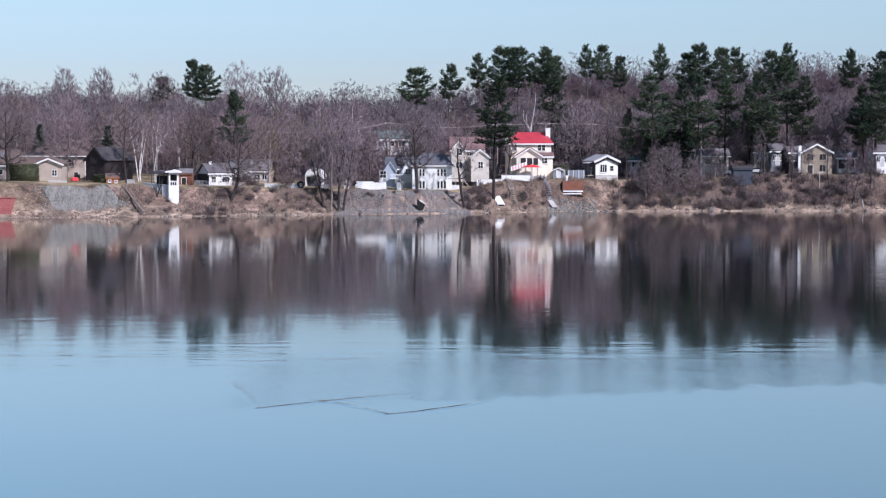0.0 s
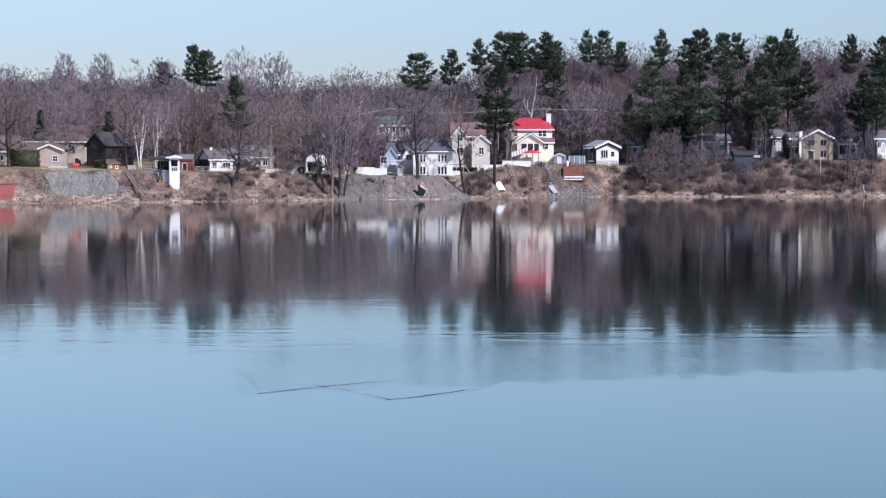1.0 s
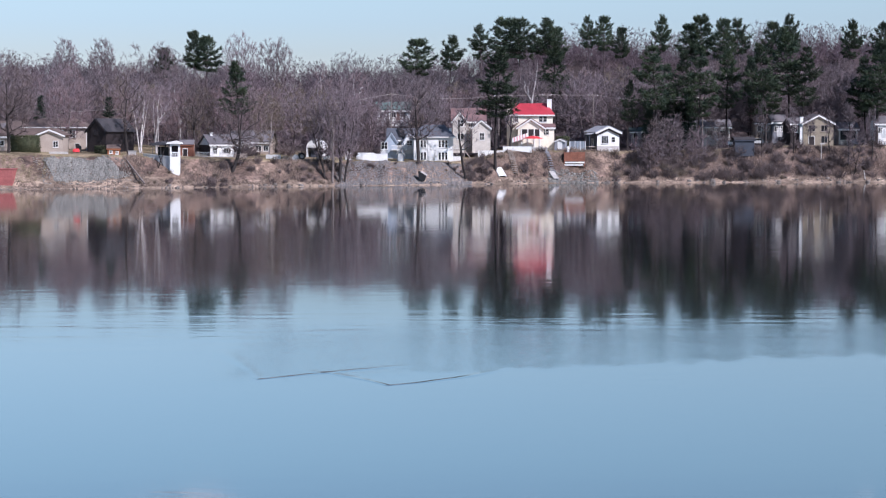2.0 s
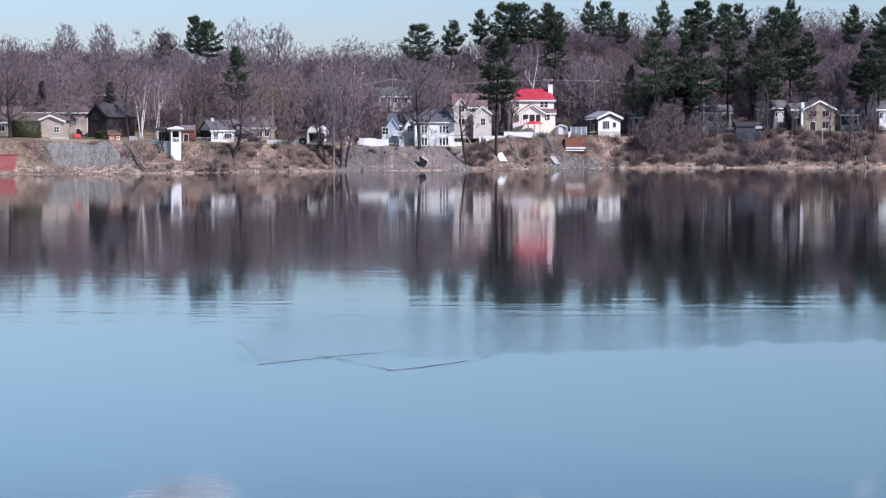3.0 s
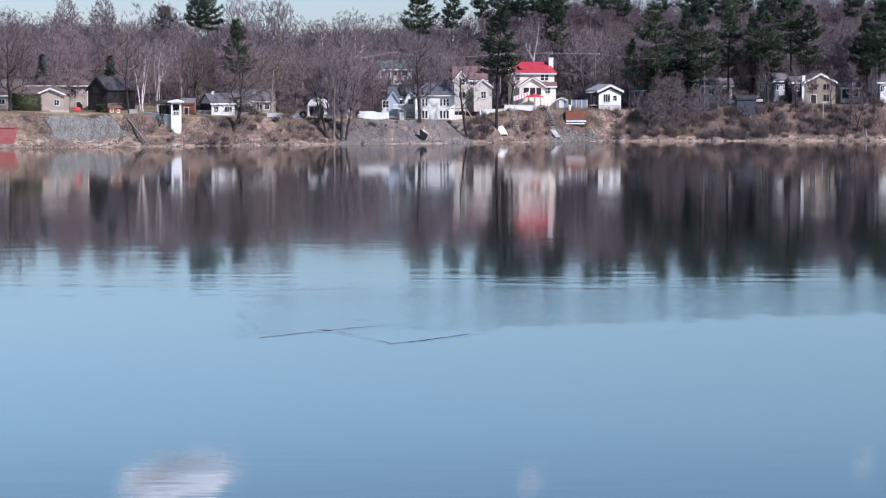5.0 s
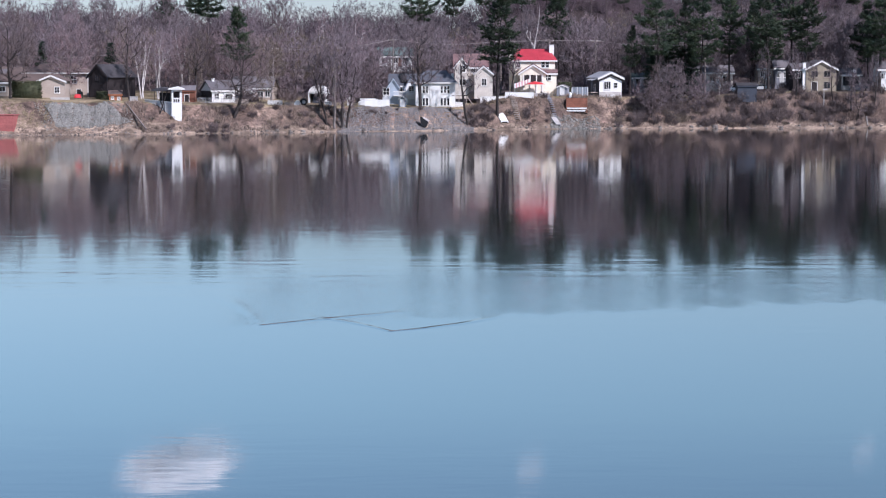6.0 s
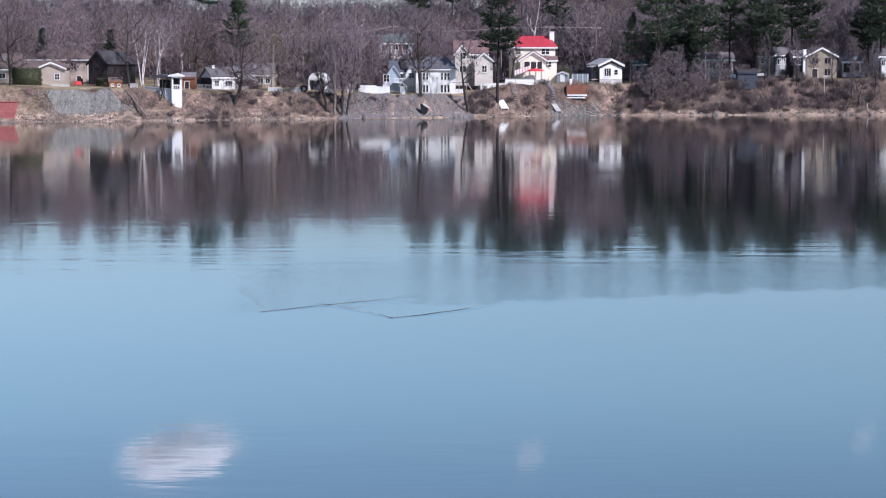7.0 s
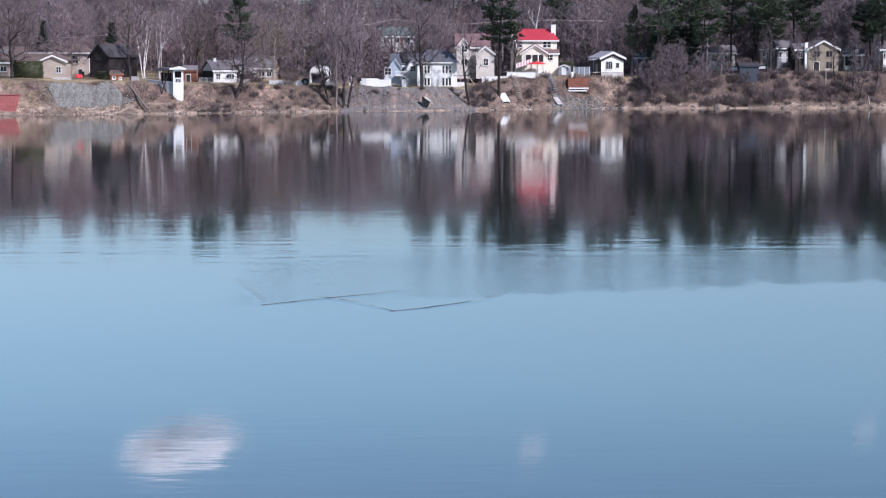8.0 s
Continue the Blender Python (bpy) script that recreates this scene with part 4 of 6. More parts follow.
# stones, riprap and dry grass
def stone_field(name, n, x0, x1, d0, d1, s0, s1, material, label, seed, skew=(0.0, 0.0)):
    R = np.random.RandomState(seed)
    base = np.array([(1, 0, -0.3), (0, 1, -0.3), (-1, 0, -0.3), (0, -1, -0.3), (0.6, 0.5, 0.6), (-0.55, 0.6, 0.7), (-0.5, -0.6, 0.6), (0.6, -0.5, 0.75)])
    tri = np.array([(0, 1, 4), (1, 5, 4), (1, 2, 5), (2, 6, 5), (2, 3, 6), (3, 7, 6), (3, 0, 7), (0, 4, 7), (4, 5, 6), (4, 6, 7)])
    d = d0 + (d1 - d0) * R.uniform(0, 1, n)
    lo, hi = x0 + skew[0] * (d - d0), x1 + skew[1] * (d - d0)
    x = lo + (hi - lo) * R.uniform(0, 1, n)
    y = along(SHORE, x) + d
    s = s0 + (s1 - s0) * R.uniform(0, 1, n) ** 2.2
    z = ground_z(x, y) + s * 0.15
    shape = R.uniform(0.6, 1.25, (n, 1, 3)) * R.uniform(0.8, 1.2, (n, 8, 1))
    a = R.uniform(0, 6.28, n)
    v = base[None] * shape * s[:, None, None] * [1, 1, 0.75]
    c, q = np.cos(a)[:, None], np.sin(a)[:, None]
    v = np.stack([v[..., 0] * c - v[..., 1] * q, v[..., 0] * q + v[..., 1] * c, v[..., 2]], -1) + np.stack([x, y, z], 1)[:, None, :]
    t = tri[None] + (np.arange(n) * 8)[:, None, None]
    return tagged(new(name, tri_mesh(name, v.reshape(-1, 3), t.reshape(-1, 3), material)), label, "stones", kind="stuff")


stone_field("riprap_slope", 10500, -78, -64, 4.6, 10.8, 0.07, 0.30, STONE, "grey broken stone armouring the bank below a lawn", 5, (-0.53, -0.93))
stone_field("riprap_slope", 1300, -80, -61, 3.4, 11.6, 0.06, 0.26, STONE, "loose grey stones scattered round the riprap", 15, (-0.45, -0.8))
stone_field("riprap_slope", 11500, -23, 6, 0.6, 9.4, 0.07, 0.23, STONE_BANK, "grey broken stone bank below a white house", 6)
stone_field("riprap_slope", 1000, 23, 34, 0.3, 5.5, 0.1, 0.4, STONE, "grey broken stone at the foot of the bank", 7)
stone_field("shore_stones", 170, -58, 6, -0.4, 1.6, 0.08, 0.55, STONE_WARM, "pale stones along the waterline", 8)
stone_field("shore_stones", 240, 6, 108, -0.5, 3.2, 0.08, 0.6, STONE_WARM, "pale boulders along the waterline", 9)
stone_field("shore_stones", 300, -98, -60, -0.3, 1.5, 0.08, 0.25, STONE_WARM, "small tan stones on the beach", 10)


def grass_field(n, x0, x1, d0, d1, h0, h1, seed, label, material=DRY_GRASS):
    R = np.random.RandomState(seed)
    x = R.uniform(x0, x1, n)
    d = R.uniform(d0, d1, n)
    keep = wobble(x, d, 0.35, 3.0) > -0.15
    x, d = x[keep], d[keep]
    y = along(SHORE, x) + d
    p = np.stack([x, y, ground_z(x, y) - 0.05], 1)
    tip = p + np.stack([R.normal(0, 0.18, len(x)), R.normal(0, 0.12, len(x)), R.uniform(h0, h1, len(x))], 1)
    return tagged(new("dry_grass", tri_mesh("dry_grass", *spikes(p, tip, R.uniform(0.04, 0.10, len(x))), material)), label, "grass", kind="stuff")


grass_field(9000, -66, -22, 1.5, 11, 0.25, 0.8, 21, "dry tan grass tufts on the bank")
grass_field(12000, 4, 105, 1.5, 13, 0.25, 0.9, 22, "dry tan grass tufts among brush")
grass_field(9000, -99, -80, 4.5, 13, 0.06, 0.2, 24, "olive spring grass on the bank below a hedge", OLIVE_GRASS)
grass_field(3000, -98, -60, 1.0, 5, 0.15, 0.45, 23, "thin dry grass above the beach")



# ---- buildings ----
def gable(parent, w, d, h, rise, axis, walls, roofing, at=(0, 0, 0), over=0.45, trim=TRIM, base=1.6, thick=0.2, fascia=True):
    """A block with a pitched roof; its front is at y = 0 of the block and faces -y. axis: the way of the ridge."""
    x, y, z = at
    g = Geo()
    if axis == "y":
        g.prism([(x - w / 2, z - base), (x + w / 2, z - base), (x + w / 2, z + h), (x, z + h + rise), (x - w / 2, z + h)], y, y + d)
    else:
        g.prism_x([(y, z - base), (y + d, z - base), (y + d, z + h), (y + d / 2, z + h + rise), (y, z + h)], x - w / 2, x + w / 2)
    part("wall", g, walls, parent)
    r, e = Geo(), Geo()
    half = (w if axis == "y" else d) / 2
    slope = rise / half
    lo = z + h - over * slope + 0.05
    hi = z + h + rise + 0.05
    t = thick
    if axis == "y":
        a, b = y - over, y + d + over
        for s in (-1, 1):
            q = [(x + s * (half + over), a, lo + t), (x + s * (half + over), b, lo + t), (x, b, hi + t), (x, a, hi + t)]
            r.slab(*(q if s < 0 else q[::-1]), t) if s < 0 else r.slab(q[3], q[2], q[1], q[0], t)
            e.slab((x + s * (half + over + 0.02), a - 0.06, lo + t + 0.02), (x, a - 0.06, hi + t + 0.02), (x, a - 0.06, hi - 0.16), (x + s * (half + over + 0.02), a - 0.06, lo - 0.16), -0.055)
    else:
        a, b = x - w / 2 - over, x + w / 2 + over
        for s in (-1, 1):
            yy = y + d / 2
            r.slab((a, yy + s * (half + over), lo + t), (a, yy, hi + t), (b, yy, hi + t), (b, yy + s * (half + over), lo + t), t if s > 0 else t)
        e.box(a, b, y - over - 0.06, y - over - 0.005, lo - 0.18, lo + t + 0.0)
    part("roof", r, roofing, parent)
    if fascia:
        part("fascia", e, trim, parent)


def hip(parent, w, d, h, rise, walls, roofing, at=(0, 0, 0), over=0.5, ridge=0.4, trim=TRIM, base=1.6):
    """A block under a hipped roof."""
    x, y, z = at
    part("wall", Geo().box(x - w / 2, x + w / 2, y, y + d, z - base, z + h), walls, parent)
    X, A, B = w / 2 + over, y - over, y + d + over
    k = w * ridge / 2
    m = y + d / 2
    r = Geo()
    r.add([(x - X, A, z + h + 0.02), (x + X, A, z + h + 0.02), (x + X, B, z + h + 0.02), (x - X, B, z + h + 0.02),
           (x - X, A, z + h + 0.2), (x + X, A, z + h + 0.2), (x + X, B, z + h + 0.2), (x - X, B, z + h + 0.2),
           (x - k, m, z + h + 0.2 + rise), (x + k, m, z + h + 0.2 + rise)],
          [(3, 2, 1, 0), (0, 1, 5, 4), (1, 2, 6, 5), (2, 3, 7, 6), (3, 0, 4, 7), (4, 5, 9, 8), (5, 6, 9), (6, 7, 8, 9), (7, 4, 8)])
    part("roof", r, roofing, parent)
    part("fascia", Geo().box(x - X, x + X, A - 0.05, A - 0.004, z + h - 0.05, z + h + 0.2), trim, parent)


def window(parent, x, z, w, h, y=0.0, cols=2, rows=1, side=0, frame_m=TRIM, name="window"):
    """A window in the front (side 0), in the wall that faces -x (side -1) or +x (side 1): x is then measured along that wall."""
    def put(g):
        if side:
            g.v = [(y + side * -b, a, c) for a, b, c in g.v]
        else:
            g.v = [(a, y + b, c) for a, b, c in g.v]
        return g
    e = 0.11
    x0, x1, z0, z1 = x - w / 2, x + w / 2, z - h / 2, z + h / 2
    ring = [(x0 - e, z0 - e), (x1 + e, z0 - e), (x1 + e, z1 + e), (x0 - e, z1 + e), (x0, z0), (x1, z0), (x1, z1), (x0, z1)]
    f = Geo().add([(a, b, c) for b in (-0.07, 0.03) for a, c in ring],
                  [q for i in range(4) for j in [(i + 1) % 4] for q in ((i, j, j + 4, i + 4), (i + 8, i + 12, j + 12, j + 8), (i, i + 8, j + 8, j), (i + 4, j + 4, j + 12, i + 12))])
    win = part(name, put(f), frame_m, parent)
    for i in range(1, cols):
        m = x0 + w * i / cols
        part("mullion", put(Geo().box(m - 0.035, m + 0.035, -0.055, -0.02, z0, z1)), frame_m, win)
    for i in range(1, rows):
        m = z0 + h * i / rows
        part("glazing_bar", put(Geo().box(x0, x1, -0.05, -0.022, m - 0.03, m + 0.03)), frame_m, win)
    part("pane", put(Geo().box(x0, x1, -0.018, 0.02, z0, z1)), GLASS, win)
    part("sill", put(Geo().box(x0 - e - 0.06, x1 + e + 0.06, -0.15, -0.004, z0 - e - 0.07, z0 - e - 0.004)), frame_m, win)
    return win


def door(parent, x, z, w, h, material, y=0.0):
    d = part("door", Geo().box(x - w / 2, x + w / 2, y - 0.05, y + 0.02, z, z + h), material, parent)
    part("door_frame", Geo().box(x - w / 2 - 0.1, x - w / 2, y - 0.08, y + 0.02, z, z + h + 0.1).box(x + w / 2, x + w / 2 + 0.1, y - 0.08, y + 0.02, z, z + h + 0.1)
         .box(x - w / 2, x + w / 2, y - 0.08, y + 0.02, z + h, z + h + 0.1), TRIM, d)
    part("handle", Geo().beam((x + w * 0.38, y - 0.1, z + 1.0), (x + w * 0.38, y - 0.04, z + 1.0), 0.035), GREY_METAL, d)
    return d


def chimney(parent, x, y, z0, z1, w, material):
    c = part("chimney", Geo().box(x - w / 2, x + w / 2, y - w / 2, y + w / 2, z0, z1 - 0.15), material, parent)
    part("chimney_cap", Geo().box(x - w / 2 - 0.08, x + w / 2 + 0.08, y - w / 2 - 0.08, y + w / 2 + 0.08, z1 - 0.15, z1), material, c)


def corner_boards(parent, w, h, y=0.0, x=0.0, z=0.0, material=TRIM):
    for s in (-1, 1):
        part("corner_board", Geo().box(x + s * w / 2 - 0.09, x + s * w / 2 + 0.09, y - 0.03, y + 0.05, z, z + h), material, parent)


def railing(parent, p, q, h, material, gap=1.2, bars=True):
    p, q = Vector(p), Vector(q)
    n = max(1, int((q - p).length / gap))
    for i in range(n + 1):
        o = p + (q - p) * i / n
        part("post", Geo().box(o.x - 0.05, o.x + 0.05, o.y - 0.05, o.y + 0.05, o.z, o.z + h), material, parent)
    part("top_rail", Geo().beam(p + Vector((0, 0, h)), q + Vector((0, 0, h)), 0.06, sides=4), material, parent)
    part("bottom_rail", Geo().beam(p + Vector((0, 0, 0.15)), q + Vector((0, 0, 0.15)), 0.05, sides=4), material, parent)
    if bars:
        k = int((q - p).length / 0.25)
        for i in range(1, k):
            o = p + (q - p) * i / k
            part("baluster", Geo().box(o.x - 0.025, o.x + 0.025, o.y - 0.02, o.y + 0.02, o.z + 0.15, o.z + h), material, parent)


# -- beige cottage with a hedge
A = thing("cottage", -83.247, 440, 6.954, 0, "low beige cottage with brown roof and white gable trim", "house")
gable(A, 5.766, 6.5, 3.499, 1.193, "y", BEIGE, ROOF_BROWN)
gable(A, 13.122, 6.0, 3.380, 1.432, "x", BEIGE, ROOF_BROWN, at=(-7.158, 2.0, 0))
window(A, 1.272, 1.789, 0.95, 1.15, 0, 2, 2)
window(A, -10.736, 1.988, 1.3, 1.0, 2.0, 2, 1)
# -- taller beige house behind it
B = thing("house", -85.120, 456, 6.606, 0, "beige two-storey house with wide brown hipped roof", "house")
hip(B, 14.011, 9.0, 5.563, 2.061, BEIGE, ROOF_BROWN, ridge=0.5)
hip(B, 8.242, 8.0, 5.275, 1.648, BEIGE, ROOF_BROWN, at=(-10.715, 1.0, 0), ridge=0.5)
corner_boards(B, 13.847, 5.563)
window(B, 3.833, 4.286, 1.25, 1.5, 0, 2, 2)
window(B, 1.236, 4.286, 1.1, 1.4, 0, 2, 2)
window(B, 1.648, 1.236, 1.4, 1.3, 0, 2, 1)
door(B, 4.945, 0.1, 0.95, 2.05, DARK_WOOD)
window(B, -4.945, 4.616, 1.3, 1.0, 0, 2, 1)
# -- dark barn, its gable turned
C = thing("barn", -74.386, 446, 6.804, -24, "black-stained timber barn with grey shingle roof", "barn")
gable(C, 4.756, 11.0, 4.514, 2.499, "y", DARK_WOOD, ROOF_DARK, over=0.35, trim=DARK_WOOD, at=(0, 0, 0))
barn_door = part("door", Geo().box(-0.8, 1.2, -0.06, -0.004, 0, 2.4), DARK_WOOD, C)
part("brace", Geo().beam((-0.7, -0.1, 0.15), (1.1, -0.1, 2.25), 0.05), DARK_WOOD, barn_door)
window(C, -0.1, 4.434, 0.9, 1.0, 0, 2, 2, frame_m=DARK_WOOD)
# -- orange playhouse
D_ = thing("playhouse", -69.251, 437, 6.356, 8, "small orange wooden playhouse with two white windows", "playhouse")
gable(D_, 2.607, 1.8, 1.501, 0.632, "x", ORANGE_WOOD, ROOF_BROWN, over=0.2, base=0.5, thick=0.08, trim=ORANGE_WOOD)
window(D_, -0.592, 0.790, 0.42, 0.5, 0, 2, 1)
window(D_, 0.711, 0.632, 0.4, 0.45, 0, 2, 1)

# -- lookout tower on the bank: lit narrow front, long shaded side
T = thing("lookout_tower", -55.241, 427.5, 2.463, 4, "white lookout tower with open top and grey side wing", "tower")
tw, th = 1.993, 6.897
part("wall", Geo().box(-tw / 2, tw / 2, 0, 2.2, -1.0, th * 0.55), WHITE, T)
for sx in (-1, 1):
    for yy in (0.0, 2.0):
        part("post", Geo().box(sx * tw / 2 - (0.32 if sx > 0 else 0), sx * tw / 2 + (0.32 if sx < 0 else 0), yy, yy + 0.2, th * 0.55, th * 0.9), WHITE, T)
part("lintel", Geo().box(-tw / 2, tw / 2, 0, 2.2, th * 0.88, th * 0.93), WHITE, T)
part("back_wall", Geo().box(-tw / 2 + 0.05, tw / 2 - 0.05, 2.0, 2.2, th * 0.55, th * 0.88), DARK_WOOD, T)
part("rail", Geo().box(-tw / 2 + 0.32, tw / 2 - 0.32, 0.04, 0.12, th * 0.66, th * 0.69), WHITE, T)
for i in range(4):
    xx = -tw / 2 + 0.45 + i * (tw - 0.9) / 3
    part("baluster", Geo().box(xx - 0.05, xx + 0.05, 0.05, 0.11, th * 0.55, th * 0.66), WHITE, T)
part("roof", Geo().prism([(-tw / 2 - 0.7, th * 0.93), (tw / 2 + 0.55, th * 0.93), (tw / 2 + 0.55, th * 0.965), (0.2, th * 1.03), (-tw / 2 - 0.7, th * 0.965)], -0.6, 2.9), TRIM, T)
sl = 7.6


def swung(g):
    """Turns the wing about the tower's corner so that it runs back into the bank."""
    c, q, x0 = 0.76, 0.65, -tw / 2
    g.v = [(x0 + (x - x0) * c + (y - 0.3) * q, 0.3 - (x - x0) * q + (y - 0.3) * c, z) for x, y, z in g.v]
    return g


wx0 = -tw / 2 - 0.1
part("side_wall", swung(Geo().prism([(wx0 - sl, th * 0.22), (wx0, -1.2), (wx0, th * 0.54), (wx0 - sl, th * 0.62)], 0.3, 0.5)), GREY_SIDING, T)
part("wall_cap", swung(Geo().prism([(wx0 - sl, th * 0.622), (wx0, th * 0.542), (wx0, th * 0.565), (wx0 - sl, th * 0.645)], 0.24, 0.56)), TRIM, T)
for i in range(6):
    xx = wx0 - 0.3 - i * (sl - 0.5) / 5
    part("wall_batten", swung(Geo().box(xx - 0.05, xx + 0.05, 0.25, 0.297, th * 0.10, th * 0.53)), GREY_SIDING, T)
part("floor", swung(Geo().prism([(wx0 - 5.0, th * 0.46), (wx0, th * 0.42), (wx0, th * 0.45), (wx0 - 5.0, th * 0.49)], 0.51, 2.0)), WEATHERED, T)
# dark panel added for the shade in the open wing
part("back_wall", swung(Geo().box(wx0 - 5.0, wx0 - 0.4, 2.0, 2.2, -0.4, th * 0.84)), DARK_WOOD, T)
for i in range(3):
    xx = wx0 - 0.3 - i * 2.3
    part("post", swung(Geo().box(xx - 0.06, xx + 0.06, 0.34, 0.46, th * 0.55, th * 0.91)), WEATHERED, T)
part("brace", swung(Geo().beam((wx0 - 0.8, 0.1, th * 0.02), (wx0 - 3.0, 0.1, th * 0.62), 0.10, 0.08)), DARK_WOOD, T)
part("wing_roof", swung(Geo().prism([(wx0 - 5.4, th * 0.88), (wx0, th * 0.91), (wx0, th * 0.96), (wx0 - 2.6, th * 1.0), (wx0 - 5.4, th * 0.93)], -0.1, 2.6)), ROOF_GREY, T)

# -- brown shed behind the tower
S = thing("shed", -55.119, 446, 5.797, 0, "small brown wooden shed", "shed")
gable(S, 2.821, 3.0, 2.741, 0.887, "x", BROWN_WOOD, ROOF_GREY, over=0.2, base=0.8, thick=0.1, trim=BROWN_WOOD)
door(S, -0.3, 0, 0.9, 1.9, DARK_WOOD)
# -- pale cottage with shaded side
E_ = thing("cottage", -48.181, 452, 5.427, 20, "white-fronted cottage with grey roof and side darkened for shade", "house")
gable(E_, 5.147, 10.5, 3.023, 1.879, "x", WHITE, ROOF_GREY, over=0.35)
# dark sheet over the left wall paints in its shade
part("side_cladding", Geo().box(-2.573 - 0.06, -2.573 - 0.004, 0.0, 10.5, -1.5, 3.023), DARK_WOOD, E_)
window(E_, -1.552, 1.797, 0.9, 1.2, 0, 2, 2)
window(E_, 1.144, 1.797, 1.5, 1.1, 0, 3, 1)
chimney(E_, -1.225, 4.6, 3.881, 5.719, 0.55, WHITE)
# -- tan house behind the leaning tree
F = thing("house", -43.585, 468, 5.702, -6, "tan bungalow with grey roof and white garage", "house")
gable(F, 8.882, 8.0, 3.299, 2.199, "x", BEIGE, ROOF_GREY)
gable(F, 3.045, 4.0, 2.199, 1.015, "y", WHITE, ROOF_GREY, at=(-0.634, -2.5, 0), over=0.3)
window(F, 1.903, 1.903, 1.3, 1.1, 0, 2, 1)
window(F, 3.595, 1.903, 1.0, 1.1, 0, 2, 1)
window(F, -3.172, 1.903, 1.2, 1.1, 0, 2, 1)
door(F, -0.634, 0, 2.2, 2.0, GREY_SIDING, y=-2.5)

# -- white gabled carport
G = thing("carport", -28.581, 460, 5.810, -10, "small white arched carport with a dark interior", "carport")
arch = [(1.9 * math.cos(t), 2.0 + 1.75 * math.sin(t)) for t in [math.pi * k / 12 for k in range(13)]]
inner = [(x * 0.93, 2.0 + (z - 2.0) * 0.92) for x, z in arch]
part("canopy", Geo().prism([(1.9, -0.4), *arch, (-1.9, -0.4), (-1.77, -0.4), *inner[::-1], (1.77, -0.4)], 0, 4.5), WHITE, G, "white arched canopy")
part("back_panel", Geo().prism([(1.76, -0.4), *inner, (-1.76, -0.4)], 4.3, 4.4), GREY_SIDING, G)
part("front_valance", Geo().prism([(x, z) for x, z in inner] + [(-1.77, 2.3), (1.77, 2.3)], 0.02, 0.08), TRIM, G)
for sx in (-1.7, 1.7):
    part("post", Geo().beam((sx, 0.1, -0.4), (sx, 0.1, 2.2), 0.06), GREY_METAL, G)
part("stored_load", Geo().prism([(-1.2, -0.2), (1.2, -0.2), (1.15, 0.8), (0.7, 1.35), (-0.8, 1.4), (-1.15, 0.9)], 1.2, 4.0), BLUEGREY, G, "dark covered load stored under the canopy")
# -- white shed by the fence
H = thing("shed", -21.120, 456, 4.957, 0, "small white garden shed with grey roof", "shed")
gable(H, 1.071, 1.6, 1.731, 0.412, "y", WHITE, ROOF_GREY, over=0.15, base=0.5, thick=0.08)
door(H, 0, 0, 0.6, 1.4, GREY_SIDING)

# -- big white house
W_ = thing("house", -2.401, 462, 4.614, 0, "large white two-storey house with slate-blue roof", "house")
mw = 8.685
hip(W_, mw, 9.0, 5.428, 2.672, WHITE, ROOF_SLATE, ridge=0.55)
for cx, n in ((-62, 3), (50, 3)):
    for k in range(n):
        window(W_, 0.042 * cx + 0.72 * (k - 1), 4.050, 0.40, 1.5, 0, 1, 2)
        window(W_, 0.042 * cx + 0.72 * (k - 1), 1.336, 0.44, 1.6, 0, 1, 1)
part("pilaster", Geo().box(0.042 * -30, 0.042 * 22, -0.12, -0.004, -1.0, 5.344), WHITE, W_)
corner_boards(W_, mw - 0.1, 5.344)
lw = 6.263
# left wing is white; its shade is painted in as a blue tint
gable(W_, lw, 7.0, 4.927, 2.171, "x", SHADED_WHITE, ROOF_SLATE, at=(-mw / 2 - lw / 2 + 0.4, 6.5, 0))
gable(W_, 2.338, 4.0, 4.384, 2.171, "y", WHITE, ROOF_SLATE, at=(-mw / 2 - 1.169, 5.0, 0), over=0.3, trim=SHADED_WHITE)
gable(W_, 2.422, 6.0, 4.509, 1.837, "y", SHADED_WHITE, ROOF_SLATE, at=(-mw / 2 - lw + 1.169, 4.8, 0), over=0.3, trim=SHADED_WHITE)
window(W_, -mw / 2 - 3.966, 4.175, 1.7, 1.5, 6.5, 3, 2)
window(W_, -mw / 2 - 1.086, 4.092, 1.1, 1.3, 5.0, 2, 2)
window(W_, -mw / 2 - 6.680, 3.591, 1.3, 1.5, 4.8, 2, 2)
window(W_, -mw / 2 - 4.175, 1.461, 1.6, 1.7, 6.5, 2, 1)
part("garage_door", Geo().box(-mw / 2 - 1.837, -mw / 2 - 0.334, 4.9, 4.996, 0, 1.837), GREY_SIDING, W_)
balc = part("balcony", Geo().box(-mw / 2 - lw + 1.2, -mw / 2 - 0.1, 3.2, 4.75, 2.589, 2.797), TRIM, W_)
part("balcony_rail", Geo().box(-mw / 2 - lw + 1.2, -mw / 2 - 0.1, 3.2, 3.26, 3.507, 3.674), TRIM, balc)
for i in range(24):
    xx = -mw / 2 - lw + 1.3 + i * (lw - 1.4) / 23
    part("baluster", Geo().box(xx - 0.025, xx + 0.025, 3.21, 3.25, 2.797, 3.507), TRIM, balc)
part("skylight", Geo().slab((-mw / 2 - 3.340, 6.35, 5.595), (-mw / 2 - 2.004, 6.35, 5.595), (-mw / 2 - 2.589, 9.1, 7.599), (-mw / 2 - 4.008, 9.1, 7.599), 0.12), BLACK, W_, "dark slanting slab between the roofs")
chimney(W_, mw * 0.43, 4.0, 6.263, 7.599, 0.6, WHITE)
